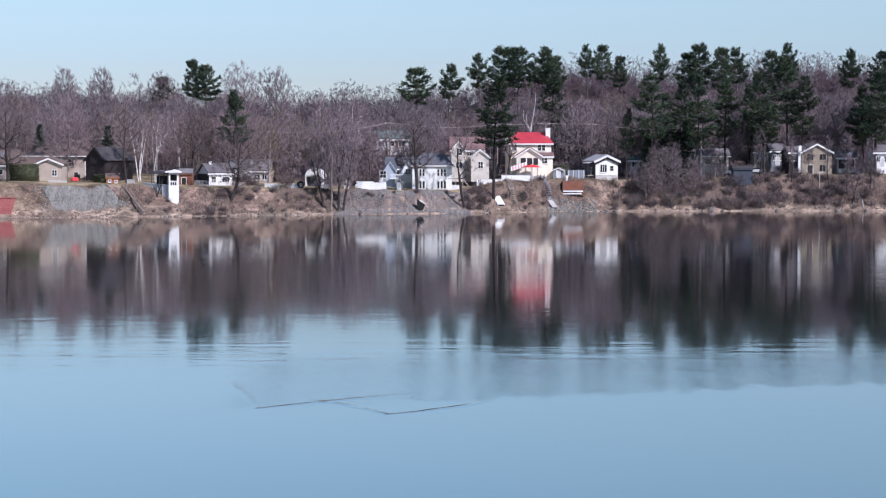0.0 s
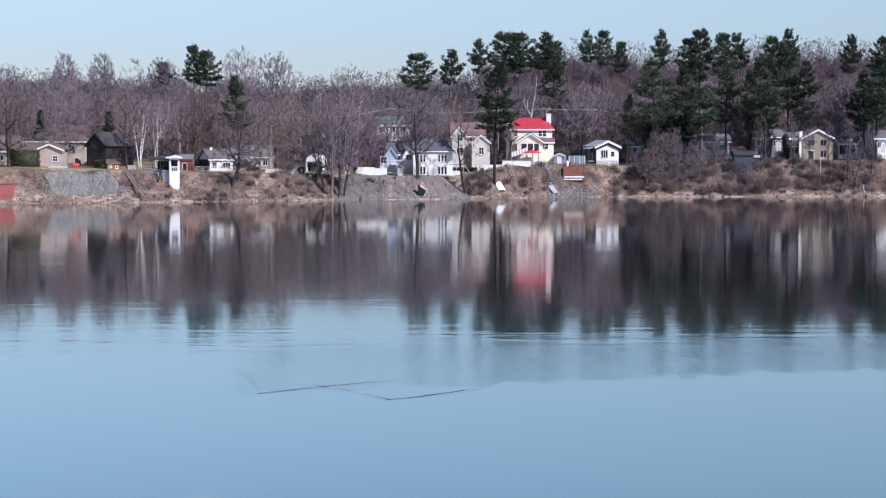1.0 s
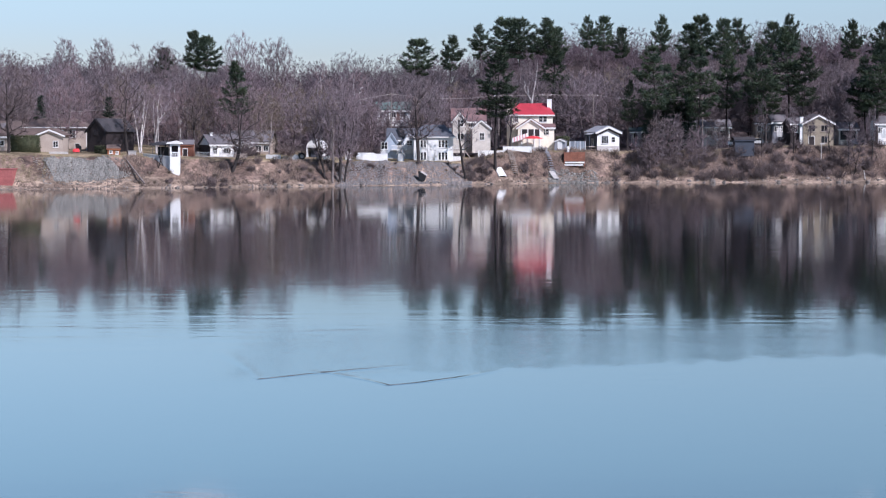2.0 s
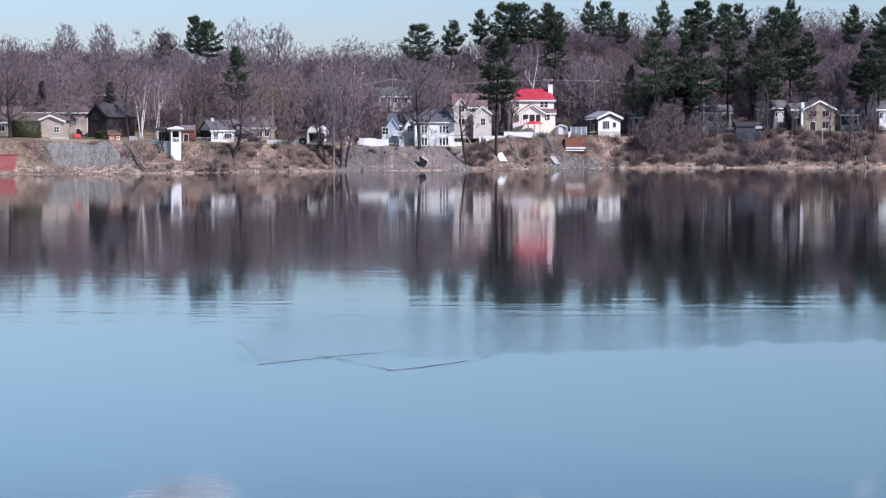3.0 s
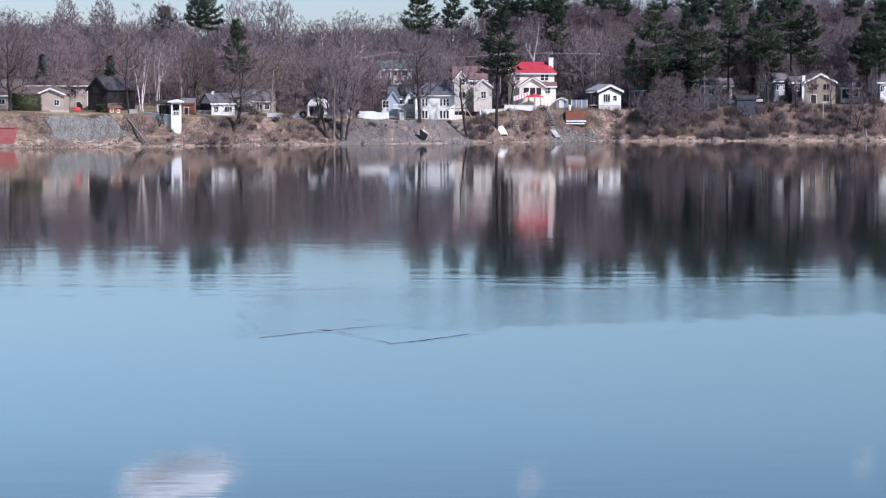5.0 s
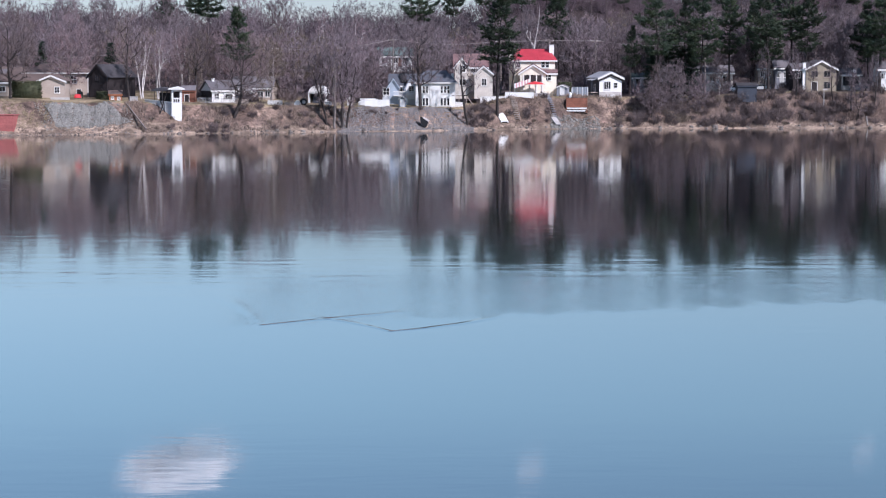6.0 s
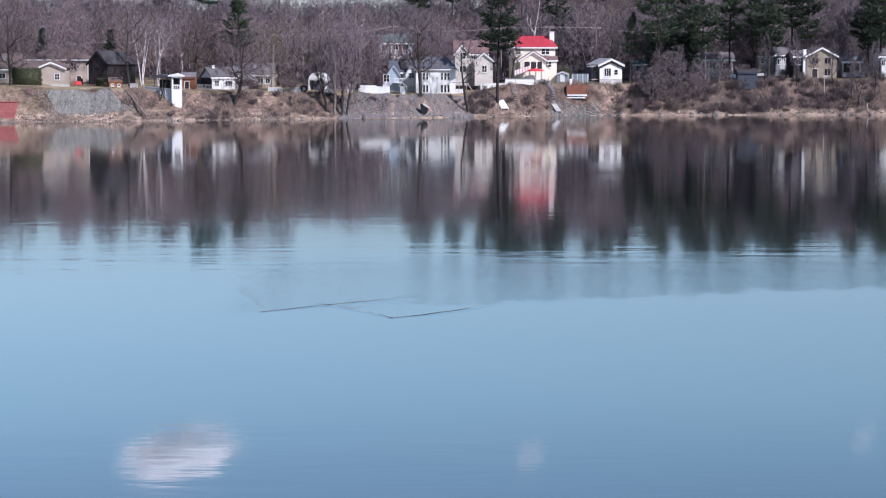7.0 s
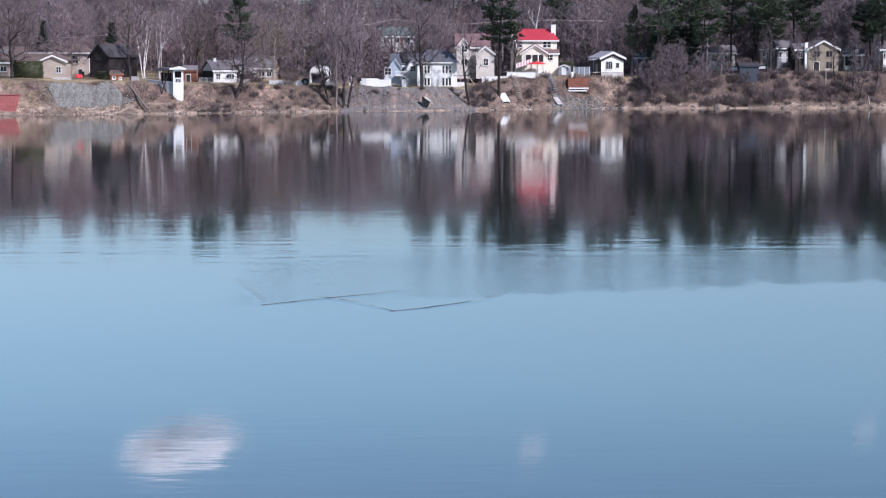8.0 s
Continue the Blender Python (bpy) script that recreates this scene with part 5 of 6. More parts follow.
deck = thing("deck", 2.693, 462, gz(2.693, 462), 0, "grey timber deck with railing beside the white house", "deck")
dz = 2.505
part("platform", Geo().box(-1.6, 1.8, 0, 4.0, dz - 0.15, dz), WEATHERED, deck)
for xx in (-1.5, 0.1, 1.7):
    part("post", Geo().box(xx - 0.07, xx + 0.07, 0.05, 0.19, -0.6, dz - 0.15), WEATHERED, deck)
railing(deck, (-1.55, 0.08, dz), (1.75, 0.08, dz), 1.0, TRIM)
part("stair_stringer", Geo().slab((1.8, 0.1, dz), (3.6, 0.1, 0.1), (3.6, 1.1, 0.1), (1.8, 1.1, dz), 0.2), WEATHERED, deck)
# -- small blue-grey shed and white fence and boat beside it
I_ = thing("shed", -9.623, 456, 4.792, 0, "small pale blue garden shed with pitched roof", "shed")
gable(I_, 1.566, 2.0, 1.731, 0.824, "y", BLUE_PAINT, ROOF_SLATE, over=0.15, base=0.6, thick=0.08)
door(I_, 0, 0, 0.8, 1.7, WHITE)
J = thing("fence", -14.979, 451, 4.749, 0, "solid white board fence at the top of the bank", "fence")
fw = 5.217
n_b = 22
for i in range(n_b):
    xx = -fw / 2 + (i + 0.5) * fw / n_b
    part("board", Geo().box(xx - fw / n_b / 2 + 0.008, xx + fw / n_b / 2 - 0.008, 0, 0.05, -0.5, 1.793 + 0.03 * (i % 3)), WHITE, J)
for xx in (-fw / 2, 0, fw / 2):
    part("post", Geo().box(xx - 0.08, xx + 0.08, 0.055, 0.2, -0.6, 1.956), WHITE, J)
K = thing("shed", -13.121, 453, 4.717, 0, "narrow white gabled hut behind a fence", "shed")
gable(K, 1.474, 1.8, 2.129, 0.655, "y", WHITE, WHITE, over=0.1, base=0.6, thick=0.07, fascia=False)
door(K, 0, 0, 0.7, 1.6, GREY_SIDING)


def boat(x, y, z, turn, roll, length, beam, depth, material, label):
    """An upturned or covered hull with a keel line and rounded ends."""
    root = new("boat")
    root.matrix_basis = pose(x, y, z, roll, 0, turn)
    tagged(root, label, "boat")
    g, n = Geo(), 12
    rows = []
    for i in range(n + 1):
        s = -1 + 2 * i / n
        wdt = beam / 2 * max(0.06, (1 - abs(s) ** 2.6)) ** 0.6
        dep = depth * (0.55 + 0.45 * (1 - s * s))
        rows.append([(s * length / 2, wdt * math.cos(a), dep * math.sin(a) ** 0.8) for a in [math.pi * k / 8 for k in range(9)]])
    vs = [p for row in rows for p in row]
    g.add(vs, [(i * 9 + k, i * 9 + k + 1, i * 9 + k + 10, i * 9 + k + 9) for i in range(n) for k in range(8)])
    g.f += [tuple(range(9)), tuple(n * 9 + k for k in range(8, -1, -1))]
    g.f += [(i * 9, i * 9 + 9, i * 9 + 17, i * 9 + 8) for i in range(n)]
    part("hull", g, material, root)
    part("keel", Geo().box(-length * 0.42, length * 0.42, -0.03, 0.03, depth * 0.8, depth * 1.06), material, root)
    return root


boat(-17.085, 455, 5.302, 0, 0, 4.276, 1.7, 1.398, WHITE, "long white upturned boat behind a fence")
dp = thing("dock_section", 12.272, 458.0, gz(12.272, 458) + 0.45, 22, "white floating dock section dragged up the bank", "dock")
dp.matrix_basis = dp.matrix_basis @ pose(0, 0, 0, 33, 0, 0)
for i in range(8):
    part("plank", Geo().box(-0.85, 0.85, -1.7 + i * 0.425, -1.7 + (i + 1) * 0.425 - 0.03, 0.0, 0.06), WHITE, dp)
for sx in (-0.8, 0.8):
    part("side_beam", Geo().box(sx - 0.07, sx + 0.07, -1.72, 1.72, -0.3, -0.004), WHITE, dp)
for yy in (-1.1, 1.0):
    part("float", Geo().beam((-0.7, yy, -0.32), (0.7, yy, -0.32), 0.22, sides=8), BLACK, dp)

# -- house far up the slope, white with a grey-green roof
L = thing("house", -12.76, 522.1, 14.13, 0, "white house with grey-green roof among the trees", "house")
gable(L, 8.173, 8.0, 2.404, 1.827, "x", WHITE, ROOF_GREEN)
for cx in (-55, 0, 50):
    window(L, cx * 0.048, 1.346, 1.4, 1.2, 0, 2, 1)
door(L, 1.202, 0, 0.95, 2.0, BROWN_WOOD)

# -- beige house with dusty red roof
M = thing("house", 8.417, 474, 8.106, 0, "grey-beige house with dusty red roof and front gable", "house")
gable(M, 4.112, 6.0, 3.941, 1.628, "y", STONE_WALL, ROOF_GREY, over=0.3)
gable(M, 7.282, 8.0, 5.569, 2.656, "x", STONE_WALL, ROOF_ROSE, at=(-2.827, 3.5, 0))
gable(M, 3.084, 3.0, 5.569, 1.885, "y", STONE_WALL, ROOF_ROSE, at=(-4.926, 2.0, 0), over=0.3)
window(M, 0.129, 2.142, 1.0, 1.5, 0, 2, 2)
window(M, -4.712, 5.140, 1.2, 1.4, 2.0, 2, 2)
window(M, -2.356, 4.926, 0.9, 1.3, 3.5, 2, 2)
window(M, -4.712, 2.142, 1.4, 1.3, 2.0, 2, 1)

# -- cream house with red roof
N = thing("house", 20.195, 478, 7.641, 0, "tall cream house with bright red roof and white chimney", "house")
nw = 9.244
hN = 7.344
part("wall", Geo().box(-nw / 2, nw / 2, 0, 9.0, -1.6, hN), CREAM, N)
rN = Geo()
ov, ry = 0.5, 4.5
zt = 10.195
kx0, kx1 = -nw / 2 + 0.9, nw / 2 - 1.3
rN.add([(-nw / 2 - ov, -ov, hN), (nw / 2 + ov, -ov, hN), (nw / 2 + ov, 9 + ov, hN), (-nw / 2 - ov, 9 + ov, hN),
        (-nw / 2 - ov, -ov, hN + 0.22), (nw / 2 + ov, -ov, hN + 0.22), (nw / 2 + ov, 9 + ov, hN + 0.22), (-nw / 2 - ov, 9 + ov, hN + 0.22),
        (kx0, ry, zt), (kx1, ry, zt)],
       [(3, 2, 1, 0), (0, 1, 5, 4), (1, 2, 6, 5), (2, 3, 7, 6), (3, 0, 4, 7), (4, 5, 9, 8), (5, 6, 9), (6, 7, 8, 9), (7, 4, 8)])
roofN = part("roof", rN, ROOF_RED, N)
for i in range(13):
    f = i / 12
    part("seam", Geo().beam((-nw / 2 - ov + f * (nw + 2 * ov), -ov, hN + 0.23), (kx0 + f * (kx1 - kx0), ry, zt + 0.01), 0.035, sides=4), ROOF_RED, roofN)
part("fascia", Geo().box(-nw / 2 - ov, nw / 2 + ov, -ov - 0.06, -ov - 0.005, hN - 0.1, hN + 0.22), TRIM, N)
chimney(N, nw / 2 - 0.65, 3.2, hN, 11.145, 1.05, WHITE)
chimney(N, -nw / 2 - 0.75, 4.5, -1.0, 11.016, 0.75, CREAM)
for cx in (-86, 44, 66):
    window(N, cx * 0.043, 6.566, 0.75, 1.25, 0, 1, 2)
for cx in (60, 80):
    window(N, cx * 0.043, 3.888, 0.75, 1.25, 0, 1, 2)
gable(N, 5.875, 3.6, 4.493, 1.901, "y", CREAM, ROOF_ROSE, at=(-0.518, -3.0, 0), over=0.45)
# flat dark sheet on the solid wall behind the porch posts
part("porch_opening", Geo().box(-2.678, 1.555, -3.05, -3.004, 2.678, 4.233), DARK_WOOD, N, "dark sheet filling the porch front")
for cx in (-62, -28, 6, 36):
    part("porch_post", Geo().box(cx * 0.043 - 0.12, cx * 0.043 + 0.12, -3.16, -3.055, 0.0, 4.233), TRIM, N)
gable(N, 3.369, 3.4, 4.493, 0.605, "x", CREAM, ROOF_ROSE, at=(3.197, -1.6, 0), over=0.3)
for cx in (58, 76):
    window(N, cx * 0.043, 3.629, 0.7, 1.2, -1.6, 1, 2)
part("side_awning", Geo().slab((-nw / 2 - 0.4, -1.2, 4.838), (-3.110, -1.2, 5.961), (-3.110, 0, 5.961), (-nw / 2 - 0.4, 0, 4.838), 0.12), ROOF_ROSE, N)


def parasol(x, y, z, r, h, material, label):
    root = thing("parasol", x, y, z, 0, label, "parasol")
    part("pole", Geo().beam((0, 0, -0.3), (0, 0, h + 0.15), 0.04), TRIM, root)
    n = 10
    ring = [(r * math.cos(2 * math.pi * i / n), r * math.sin(2 * math.pi * i / n), h - r * 0.28) for i in range(n)]
    mid = [(r * 0.5 * math.cos(2 * math.pi * i / n), r * 0.5 * math.sin(2 * math.pi * i / n), h - r * 0.08) for i in range(n)]
    low = [(px, py, pz - 0.05) for px, py, pz in ring]
    g = Geo().add([(0, 0, h)] + mid + ring + low,
                  [(0, 1 + i, 1 + (i + 1) % n) for i in range(n)] + [(1 + i, 1 + n + i, 1 + n + (i + 1) % n, 1 + (i + 1) % n) for i in range(n)]
                  + [(1 + n + i, 1 + 2 * n + i, 1 + 2 * n + (i + 1) % n, 1 + n + (i + 1) % n) for i in range(n)])
    part("canopy", g, material, root)
    return root


terrace = thing("terrace", 19.346, 470, 7.790, 0, "white-walled stone terrace before the red-roofed house", "terrace")
part("slab", Geo().box(-4.469, 3.831, 0, 4.6, -2.2, 0), CONCRETE, terrace)
parasol(20.027, 472.0, 7.781, 2.218, 2.645, RED_CLOTH, "open red parasol on the terrace")
aw = thing("awning", 17.077, 473.4, 7.772, 0, "pink and white striped sloping awning on posts", "awning")
for i in range(11):
    x0 = -1.7 + i * 0.32
    part("stripe", Geo().slab((x0, -0.9, 1.111 + 0.10 * i), (x0 + 0.32, -0.9, 1.111 + 0.10 * (i + 1)), (x0 + 0.32, 0.9, 2.137 + 0.10 * (i + 1)), (x0, 0.9, 2.137 + 0.10 * i), 0.06), ROSE_CLOTH if i % 2 else WHITE, aw)
for xx in (-1.6, 1.8):
    part("post", Geo().beam((xx, 0.5, -0.2), (xx, 0.5, 2.137 + 0.7 * (xx > 0)), 0.05), TRIM, aw)
wl_ = thing("garden_wall", 16.277, 466, gz(16.277, 466), 0, "low white rendered wall at the terrace edge", "wall")
part("wall", Geo().box(-3.201, 3.201, 0, 0.3, -1.2, 0.95), WHITE, wl_)
part("coping", Geo().box(-3.201 - 0.05, 3.201 + 0.05, -0.05, 0.35, 0.95, 1.05), TRIM, wl_)
wl2 = thing("garden_wall", 12.084, 470, gz(12.084, 470), 0, "low pale wall beside the beige house", "wall")
part("wall", Geo().box(-4.460, 4.460, 0, 0.3, -1.0, 0.5), WHITE, wl2)
part("coping", Geo().box(-4.460 - 0.05, 4.460 + 0.05, -0.05, 0.35, 0.5, 0.58), TRIM, wl2)


def bank_stairs(x0, y0, x1, y1, w, lift, material, label, rails=True):
    """A stairway that follows the bank from its top to its foot."""
    root = thing("stairway", x0, y0, gz(x0, y0), 0, label, "stairs")
    n = 26
    run = Vector((x1 - x0, y1 - y0, 0)) / n
    side = Vector((-run.y, run.x, 0)).normalized() * w / 2
    z_top = gz(x0, y0) + lift
    z_low = gz(x1, y1) + lift
    rows = []
    for i in range(n + 1):
        f = i / n
        zz = max(z_top + (z_low - z_top) * f, gz(x0 + (x1 - x0) * f, y0 + (y1 - y0) * f) + lift) - gz(x0, y0)
        rows.append(run * i + Vector((0, 0, zz)))
    for i in range(n):
        a, b = rows[i], rows[i] + run * 1.05
        part("step", Geo().slab(a - side, b - side, b + side, a + side, 0.14), material, root)
    for s in (-1, 1):
        part("stringer", Geo().beam(rows[0] + side * s - Vector((0, 0, 0.12)), rows[n] + side * s - Vector((0, 0, 0.12)), 0.09, sides=4), material, root)
        if rails:
            part("handrail", Geo().beam(rows[0] + side * s + Vector((0, 0, 0.95)), rows[n] + side * s + Vector((0, 0, 0.95)), 0.045, sides=5), material, root)
            for k in range(0, n + 1, 6):
                p = rows[k] + side * s
                part("post", Geo().box(p.x - 0.045, p.x + 0.045, p.y - 0.045, p.y + 0.045, p.z - 0.5, p.z + 0.95), material, root)
    return root


bank_stairs(22.028, 471.0, 24.851, 461.5, 0.9, 0.2, PLASTER_GREY, "grey stairway descending the bank to stones", False)
bank_stairs(13.839, 468.5, 15.618, 459.0, 1.2, 0.35, WEATHERED, "weathered wooden stairway on the bank")
slab_ = solo("concrete_slab", Geo().box(-0.65, 0.65, -1.4, 1.4, -0.12, 0.12), CONCRETE, pose(24.237, 462.5, gz(24.237, 462.5) + 0.75, 34, 0, 28), "pale concrete slab at the foot of a stairway", "slab")
# -- brown boat deck
P = thing("deck_box", 29.180, 467.6, 4.693, 0, "brown timber deck with white lower rail on the bank", "deck")
pw, ph = 4.548, 2.021
for i in range(7):
    part("board", Geo().box(-pw / 2, pw / 2, 0, 0.06, i * ph / 7 + 0.008, (i + 1) * ph / 7 - 0.008), BROWN_WOOD, P)
part("platform", Geo().box(-pw / 2, pw / 2, 0.07, 2.6, ph - 0.12, ph), BROWN_WOOD, P)
part("sill_beam", Geo().box(-pw / 2 + 0.1, pw / 2 - 0.05, -0.1, 0.3, -0.42, -0.1), WHITE, P)
part("lower_beam", Geo().box(-pw / 2 - 0.1, pw / 2 - 0.4, -0.12, 0.25, -0.95, -0.68), WHITE, P)
for xx in (-pw / 2, -pw / 6, pw / 6, pw / 2):
    part("post", Geo().box(xx - 0.08, xx + 0.08, -0.06, 0.1, -1.4, ph + 0.15), BROWN_WOOD, P)
# -- grey shed, blue fence and small box by the red-roofed house
Q = thing("shed", 26.238, 474, 7.335, -12, "small grey garden shed with dark door", "shed")
gable(Q, 2.485, 2.4, 1.713, 0.514, "y", PLASTER_GREY, ROOF_GREY, over=0.2, base=0.8, thick=0.08)
door(Q, 0, 0, 0.9, 1.7, WHITE)
bf = thing("fence", 30.392, 476, gz(30.392, 476), 0, "tall dusty blue board fence", "fence")
bw = 3.786
for i in range(16):
    xx = -bw / 2 + (i + 0.5) * bw / 16
    part("board", Geo().box(xx - bw / 32 + 0.01, xx + bw / 32 - 0.01, 0, 0.05, -0.6, 2.1 + 0.05 * (i % 2)), BLUE_PAINT if i % 5 else GREY_SIDING, bf)
solo("propane_tank", Geo().beam((0, 0, -0.3), (0, 0, 1.15), 0.32, sides=12).beam((0, 0, 1.15), (0, 0, 1.4), 0.32, 0.1, sides=12), WHITE, pose(27.902, 471, gz(27.902, 471)), "white upright tank on the terrace", "tank")
# -- small white house
R_ = thing("house", 37.518, 478, 5.870, 12, "small white raised house with bay window", "house")
rw = 5.270
gable(R_, rw, 9.0, 5.184, 1.210, "y", WHITE, ROOF_PALE, over=0.5)
# dark strips stand in for the shadow of the roof overhang
for sx in (-1, 1):
    part("rake_board", Geo().slab((sx * (rw / 2 + 0.35), -0.36, 4.82), (0, -0.36, 6.18), (0, -0.36, 5.78), (sx * (rw / 2 + 0.35), -0.36, 4.42), 0.05 * sx), DARK_WOOD, R_, "dark strips for the shadow under the eaves")
porch = part("porch_floor", Geo().box(-rw / 2 - 1.7, -rw / 2 - 0.06, 0.6, 4.2, 1.9, 2.1), WEATHERED, R_)
for yy in (0.7, 2.4, 4.1):
    part("porch_post", Geo().box(-rw / 2 - 1.66, -rw / 2 - 1.54, yy - 0.06, yy + 0.06, -0.6, 4.6), BLUEGREY, porch)
part("porch_rail", Geo().box(-rw / 2 - 1.64, -rw / 2 - 1.56, 0.6, 4.2, 2.85, 2.95), BLUEGREY, porch)
part("porch_roof", Geo().slab((-rw / 2 - 1.9, 0.3, 4.75), (-rw / 2 - 0.1, 0.3, 5.15), (-rw / 2 - 0.1, 4.5, 5.15), (-rw / 2 - 1.9, 4.5, 4.75), -0.12), ROOF_PALE, porch)
part("plinth", Geo().box(-rw / 2 - 0.03, rw / 2 + 0.03, -0.05, -0.004, -1.2, 2.160), CONCRETE, R_)
window(R_, -0.778, 3.629, 1.5, 1.7, -0.06, 3, 1)
window(R_, 1.210, 3.629, 0.8, 1.1, 0, 1, 2)
# dark sheet gives the left wall the colour of its shaded side
part("side_cladding", Geo().box(-rw / 2 - 0.05, -rw / 2 - 0.004, 0.02, 8.98, -1.5, 5.097), BLUEGREY, R_)
window(R_, 3.5, 3.024, 1.2, 1.6, -rw / 2 - 0.05, 2, 1, side=-1)
door(R_, 0.518, 0, 0.9, 1.6, GREY_SIDING, y=-0.06)

# -- buildings among the pines
for (x, y, z, w, h, wm, rm, ax, lab) in (
        (64.786, 498, 9.214, 6.751, 3.150, STONE_WALL, ROOF_GREY, "x", "tan house half hidden by pines"),
        (80.184, 500, 10.061, 3.163, 3.434, PLASTER_GREY, ROOF_GREY, "x", "grey garage half hidden by pines"),
        (60.220, 505, 10.772, 2.738, 2.008, WHITE, ROOF_GREY, "x", "white outbuilding seen between pines"),
        (76.648, 502, 10.689, 3.629, 2.541, BEIGE, ROOF_BROWN, "x", "beige house seen between pine trunks"),
        (101.894, 484, 9.861, 3.674, 3.237, WHITE, ROOF_GREY, "x", "white house with grey roof at the wood's edge"),
        (46.746, 500, 9.339, 4.067, 1.807, GREY_SIDING, ROOF_GREEN, "x", "pale low house behind pines"),
        (-97.014, 450, 7.327, 2.847, 3.741, WHITE, ROOF_GREY, "x", "white house with grey roof behind a bare tree")):
    o = thing("house", x, y, z, 0, lab, "house")
    gable(o, w, 7.0, h, h * 0.45, ax, wm, rm)
    window(o, -w * 0.22, h * 0.55, min(1.3, w * 0.25), 1.2, 0, 2, 1)
    window(o, w * 0.24, h * 0.55, min(1.3, w * 0.25), 1.2, 0, 2, 1)
    door(o, 0, 0, 0.9, 2.0, GREY_SIDING)
# pine shade is put into the dark siding and roof colours here
U = thing("shed", 68.218, 474, 6.735, 0, "blue-grey boarded shed darkened for the shade of pines", "shed")
gable(U, 4.369, 4.0, 2.656, 0.514, "x", BLUEGREY, ROOF_DARK, over=0.25, base=1.0, thick=0.1, trim=BLUEGREY)
# -- yellow-beige house
V_ = thing("house", 87.074, 486, 7.920, 4, "yellow-beige two-storey gabled house with four windows", "house")
vw = 7.115
gable(V_, vw, 8.5, 5.183, 1.845, "y", YELLOW, ROOF_GREY, over=0.4)
# left block in dark boards: the shade of that side as colour
gable(V_, 2.811, 7.5, 5.095, 1.142, "x", DARK_WOOD, ROOF_GREY, at=(-vw / 2 - 1.318, 1.2, 0), over=0.3)
for cx in (-36, 32):
    window(V_, cx * 0.044, 4.173, 1.5, 1.3, 0, 2, 1, frame_m=WEATHERED)
window(V_, 1.405, 1.581, 1.4, 1.5, 0, 2, 1, frame_m=WEATHERED)
door(V_, -1.581, 0.3, 1.3, 2.0, DARK_WOOD)
window(V_, -vw / 2 - 1.581, 3.953, 1.0, 1.2, 1.2, 2, 1)
chimney(V_, -vw / 2 - 0.35, 0.6, -1.0, 6.808, 0.7, WHITE)
# -- open garage further on
Y_ = thing("garage", 95.175, 492, 9.381, 0, "grey garage with a dark open doorway", "garage")
gable(Y_, 4.446, 6.0, 2.490, 1.245, "x", STONE_WALL, ROOF_GREY, over=0.4)
# flat black sheet paints the shaded inside; the wall behind is solid
part("doorway", Geo().box(-1.867, 1.779, -0.05, -0.004, 0, 2.134), BLACK, Y_, "black sheet for the shaded garage doorway")
part("doorway_frame", Geo().box(-2.045, 1.956, -0.08, -0.004, 2.134, 2.357), TRIM, Y_)
dish = thing("satellite_dish", 95.496, 490.6, 12.492, 0, "white satellite dish on a garage roof", "dish")
part("dish", Geo().add([(0.62 * math.cos(a) * s, -0.12 + 0.22 * (1 - s * s) * -1, 0.42 * math.sin(a) * s + 0.2) for s in (1.0, 0.5) for a in [k * math.pi / 8 for k in range(16)]] + [(0, -0.1, 0.2)],
     [(k, (k + 1) % 16, 16 + (k + 1) % 16, 16 + k) for k in range(16)] + [(16 + k, 16 + (k + 1) % 16, 32) for k in range(16)]), WHITE, dish)
part("arm", Geo().beam((0, 0.0, -0.6), (0, -0.05, 0.2), 0.04), GREY_METAL, dish)

def car(x, y, turn, paint, label):
    """A parked car: body with arched sides, glazed cabin, four wheels."""
    root = thing("parked_car", x, y, gz(x, y), turn, label, "car")
    part("body", Geo().prism([(-2.2, 0.35), (2.15, 0.35), (2.25, 0.6), (2.1, 0.88), (1.1, 0.98), (-2.1, 1.0), (-2.25, 0.7)], -0.85, 0.85), paint, root)
    cab = part("cabin", Geo().prism([(-1.9, 1.0), (1.05, 0.98), (0.45, 1.5), (-1.5, 1.52)], -0.74, 0.74), paint, root)
    part("side_window", Geo().prism([(-1.6, 1.05), (0.8, 1.04), (0.38, 1.43), (-1.4, 1.45)], -0.765, -0.745), GLASS, cab)
    part("windscreen", Geo().slab((1.0, -0.66, 1.04), (1.0, 0.66, 1.04), (0.5, 0.62, 1.47), (0.5, -0.62, 1.47), -0.02), GLASS, cab)
    for wx in (-1.4, 1.4):
        for wy in (-0.86, 0.66):
            w = part("wheel", Geo().beam((wx, wy, 0.33), (wx, wy + 0.2, 0.33), 0.33, sides=14), BLACK, root)
            part("rim", Geo().beam((wx, wy - 0.012, 0.33), (wx, wy + 0.1, 0.33), 0.19, sides=10), GREY_METAL, w)
    for wy in (-0.6, 0.6):
        part("headlight", Geo().box(2.14, 2.24, wy - 0.18, wy + 0.18, 0.62, 0.78), WHITE, root)
    return root


car(68.842, 494, 6, WHITE, "white parked car seen between pine trunks")
car(74.768, 496, -8, GREY_SIDING, "silver parked car seen between pine trunks")
car(96.319, 488, 176, BLUEGREY, "dark parked car beside a garage")

# -- red boathouse at the water's edge
Z_ = thing("boathouse", -90.455, 413, 0.359, 0, "faded red boathouse with flat roof at the waterline", "boathouse")
zw, zh = 9.630, 3.583
part("wall", Geo().box(-zw / 2, zw / 2, 0, 6.0, -1.2, zh), RED_WALL, Z_)
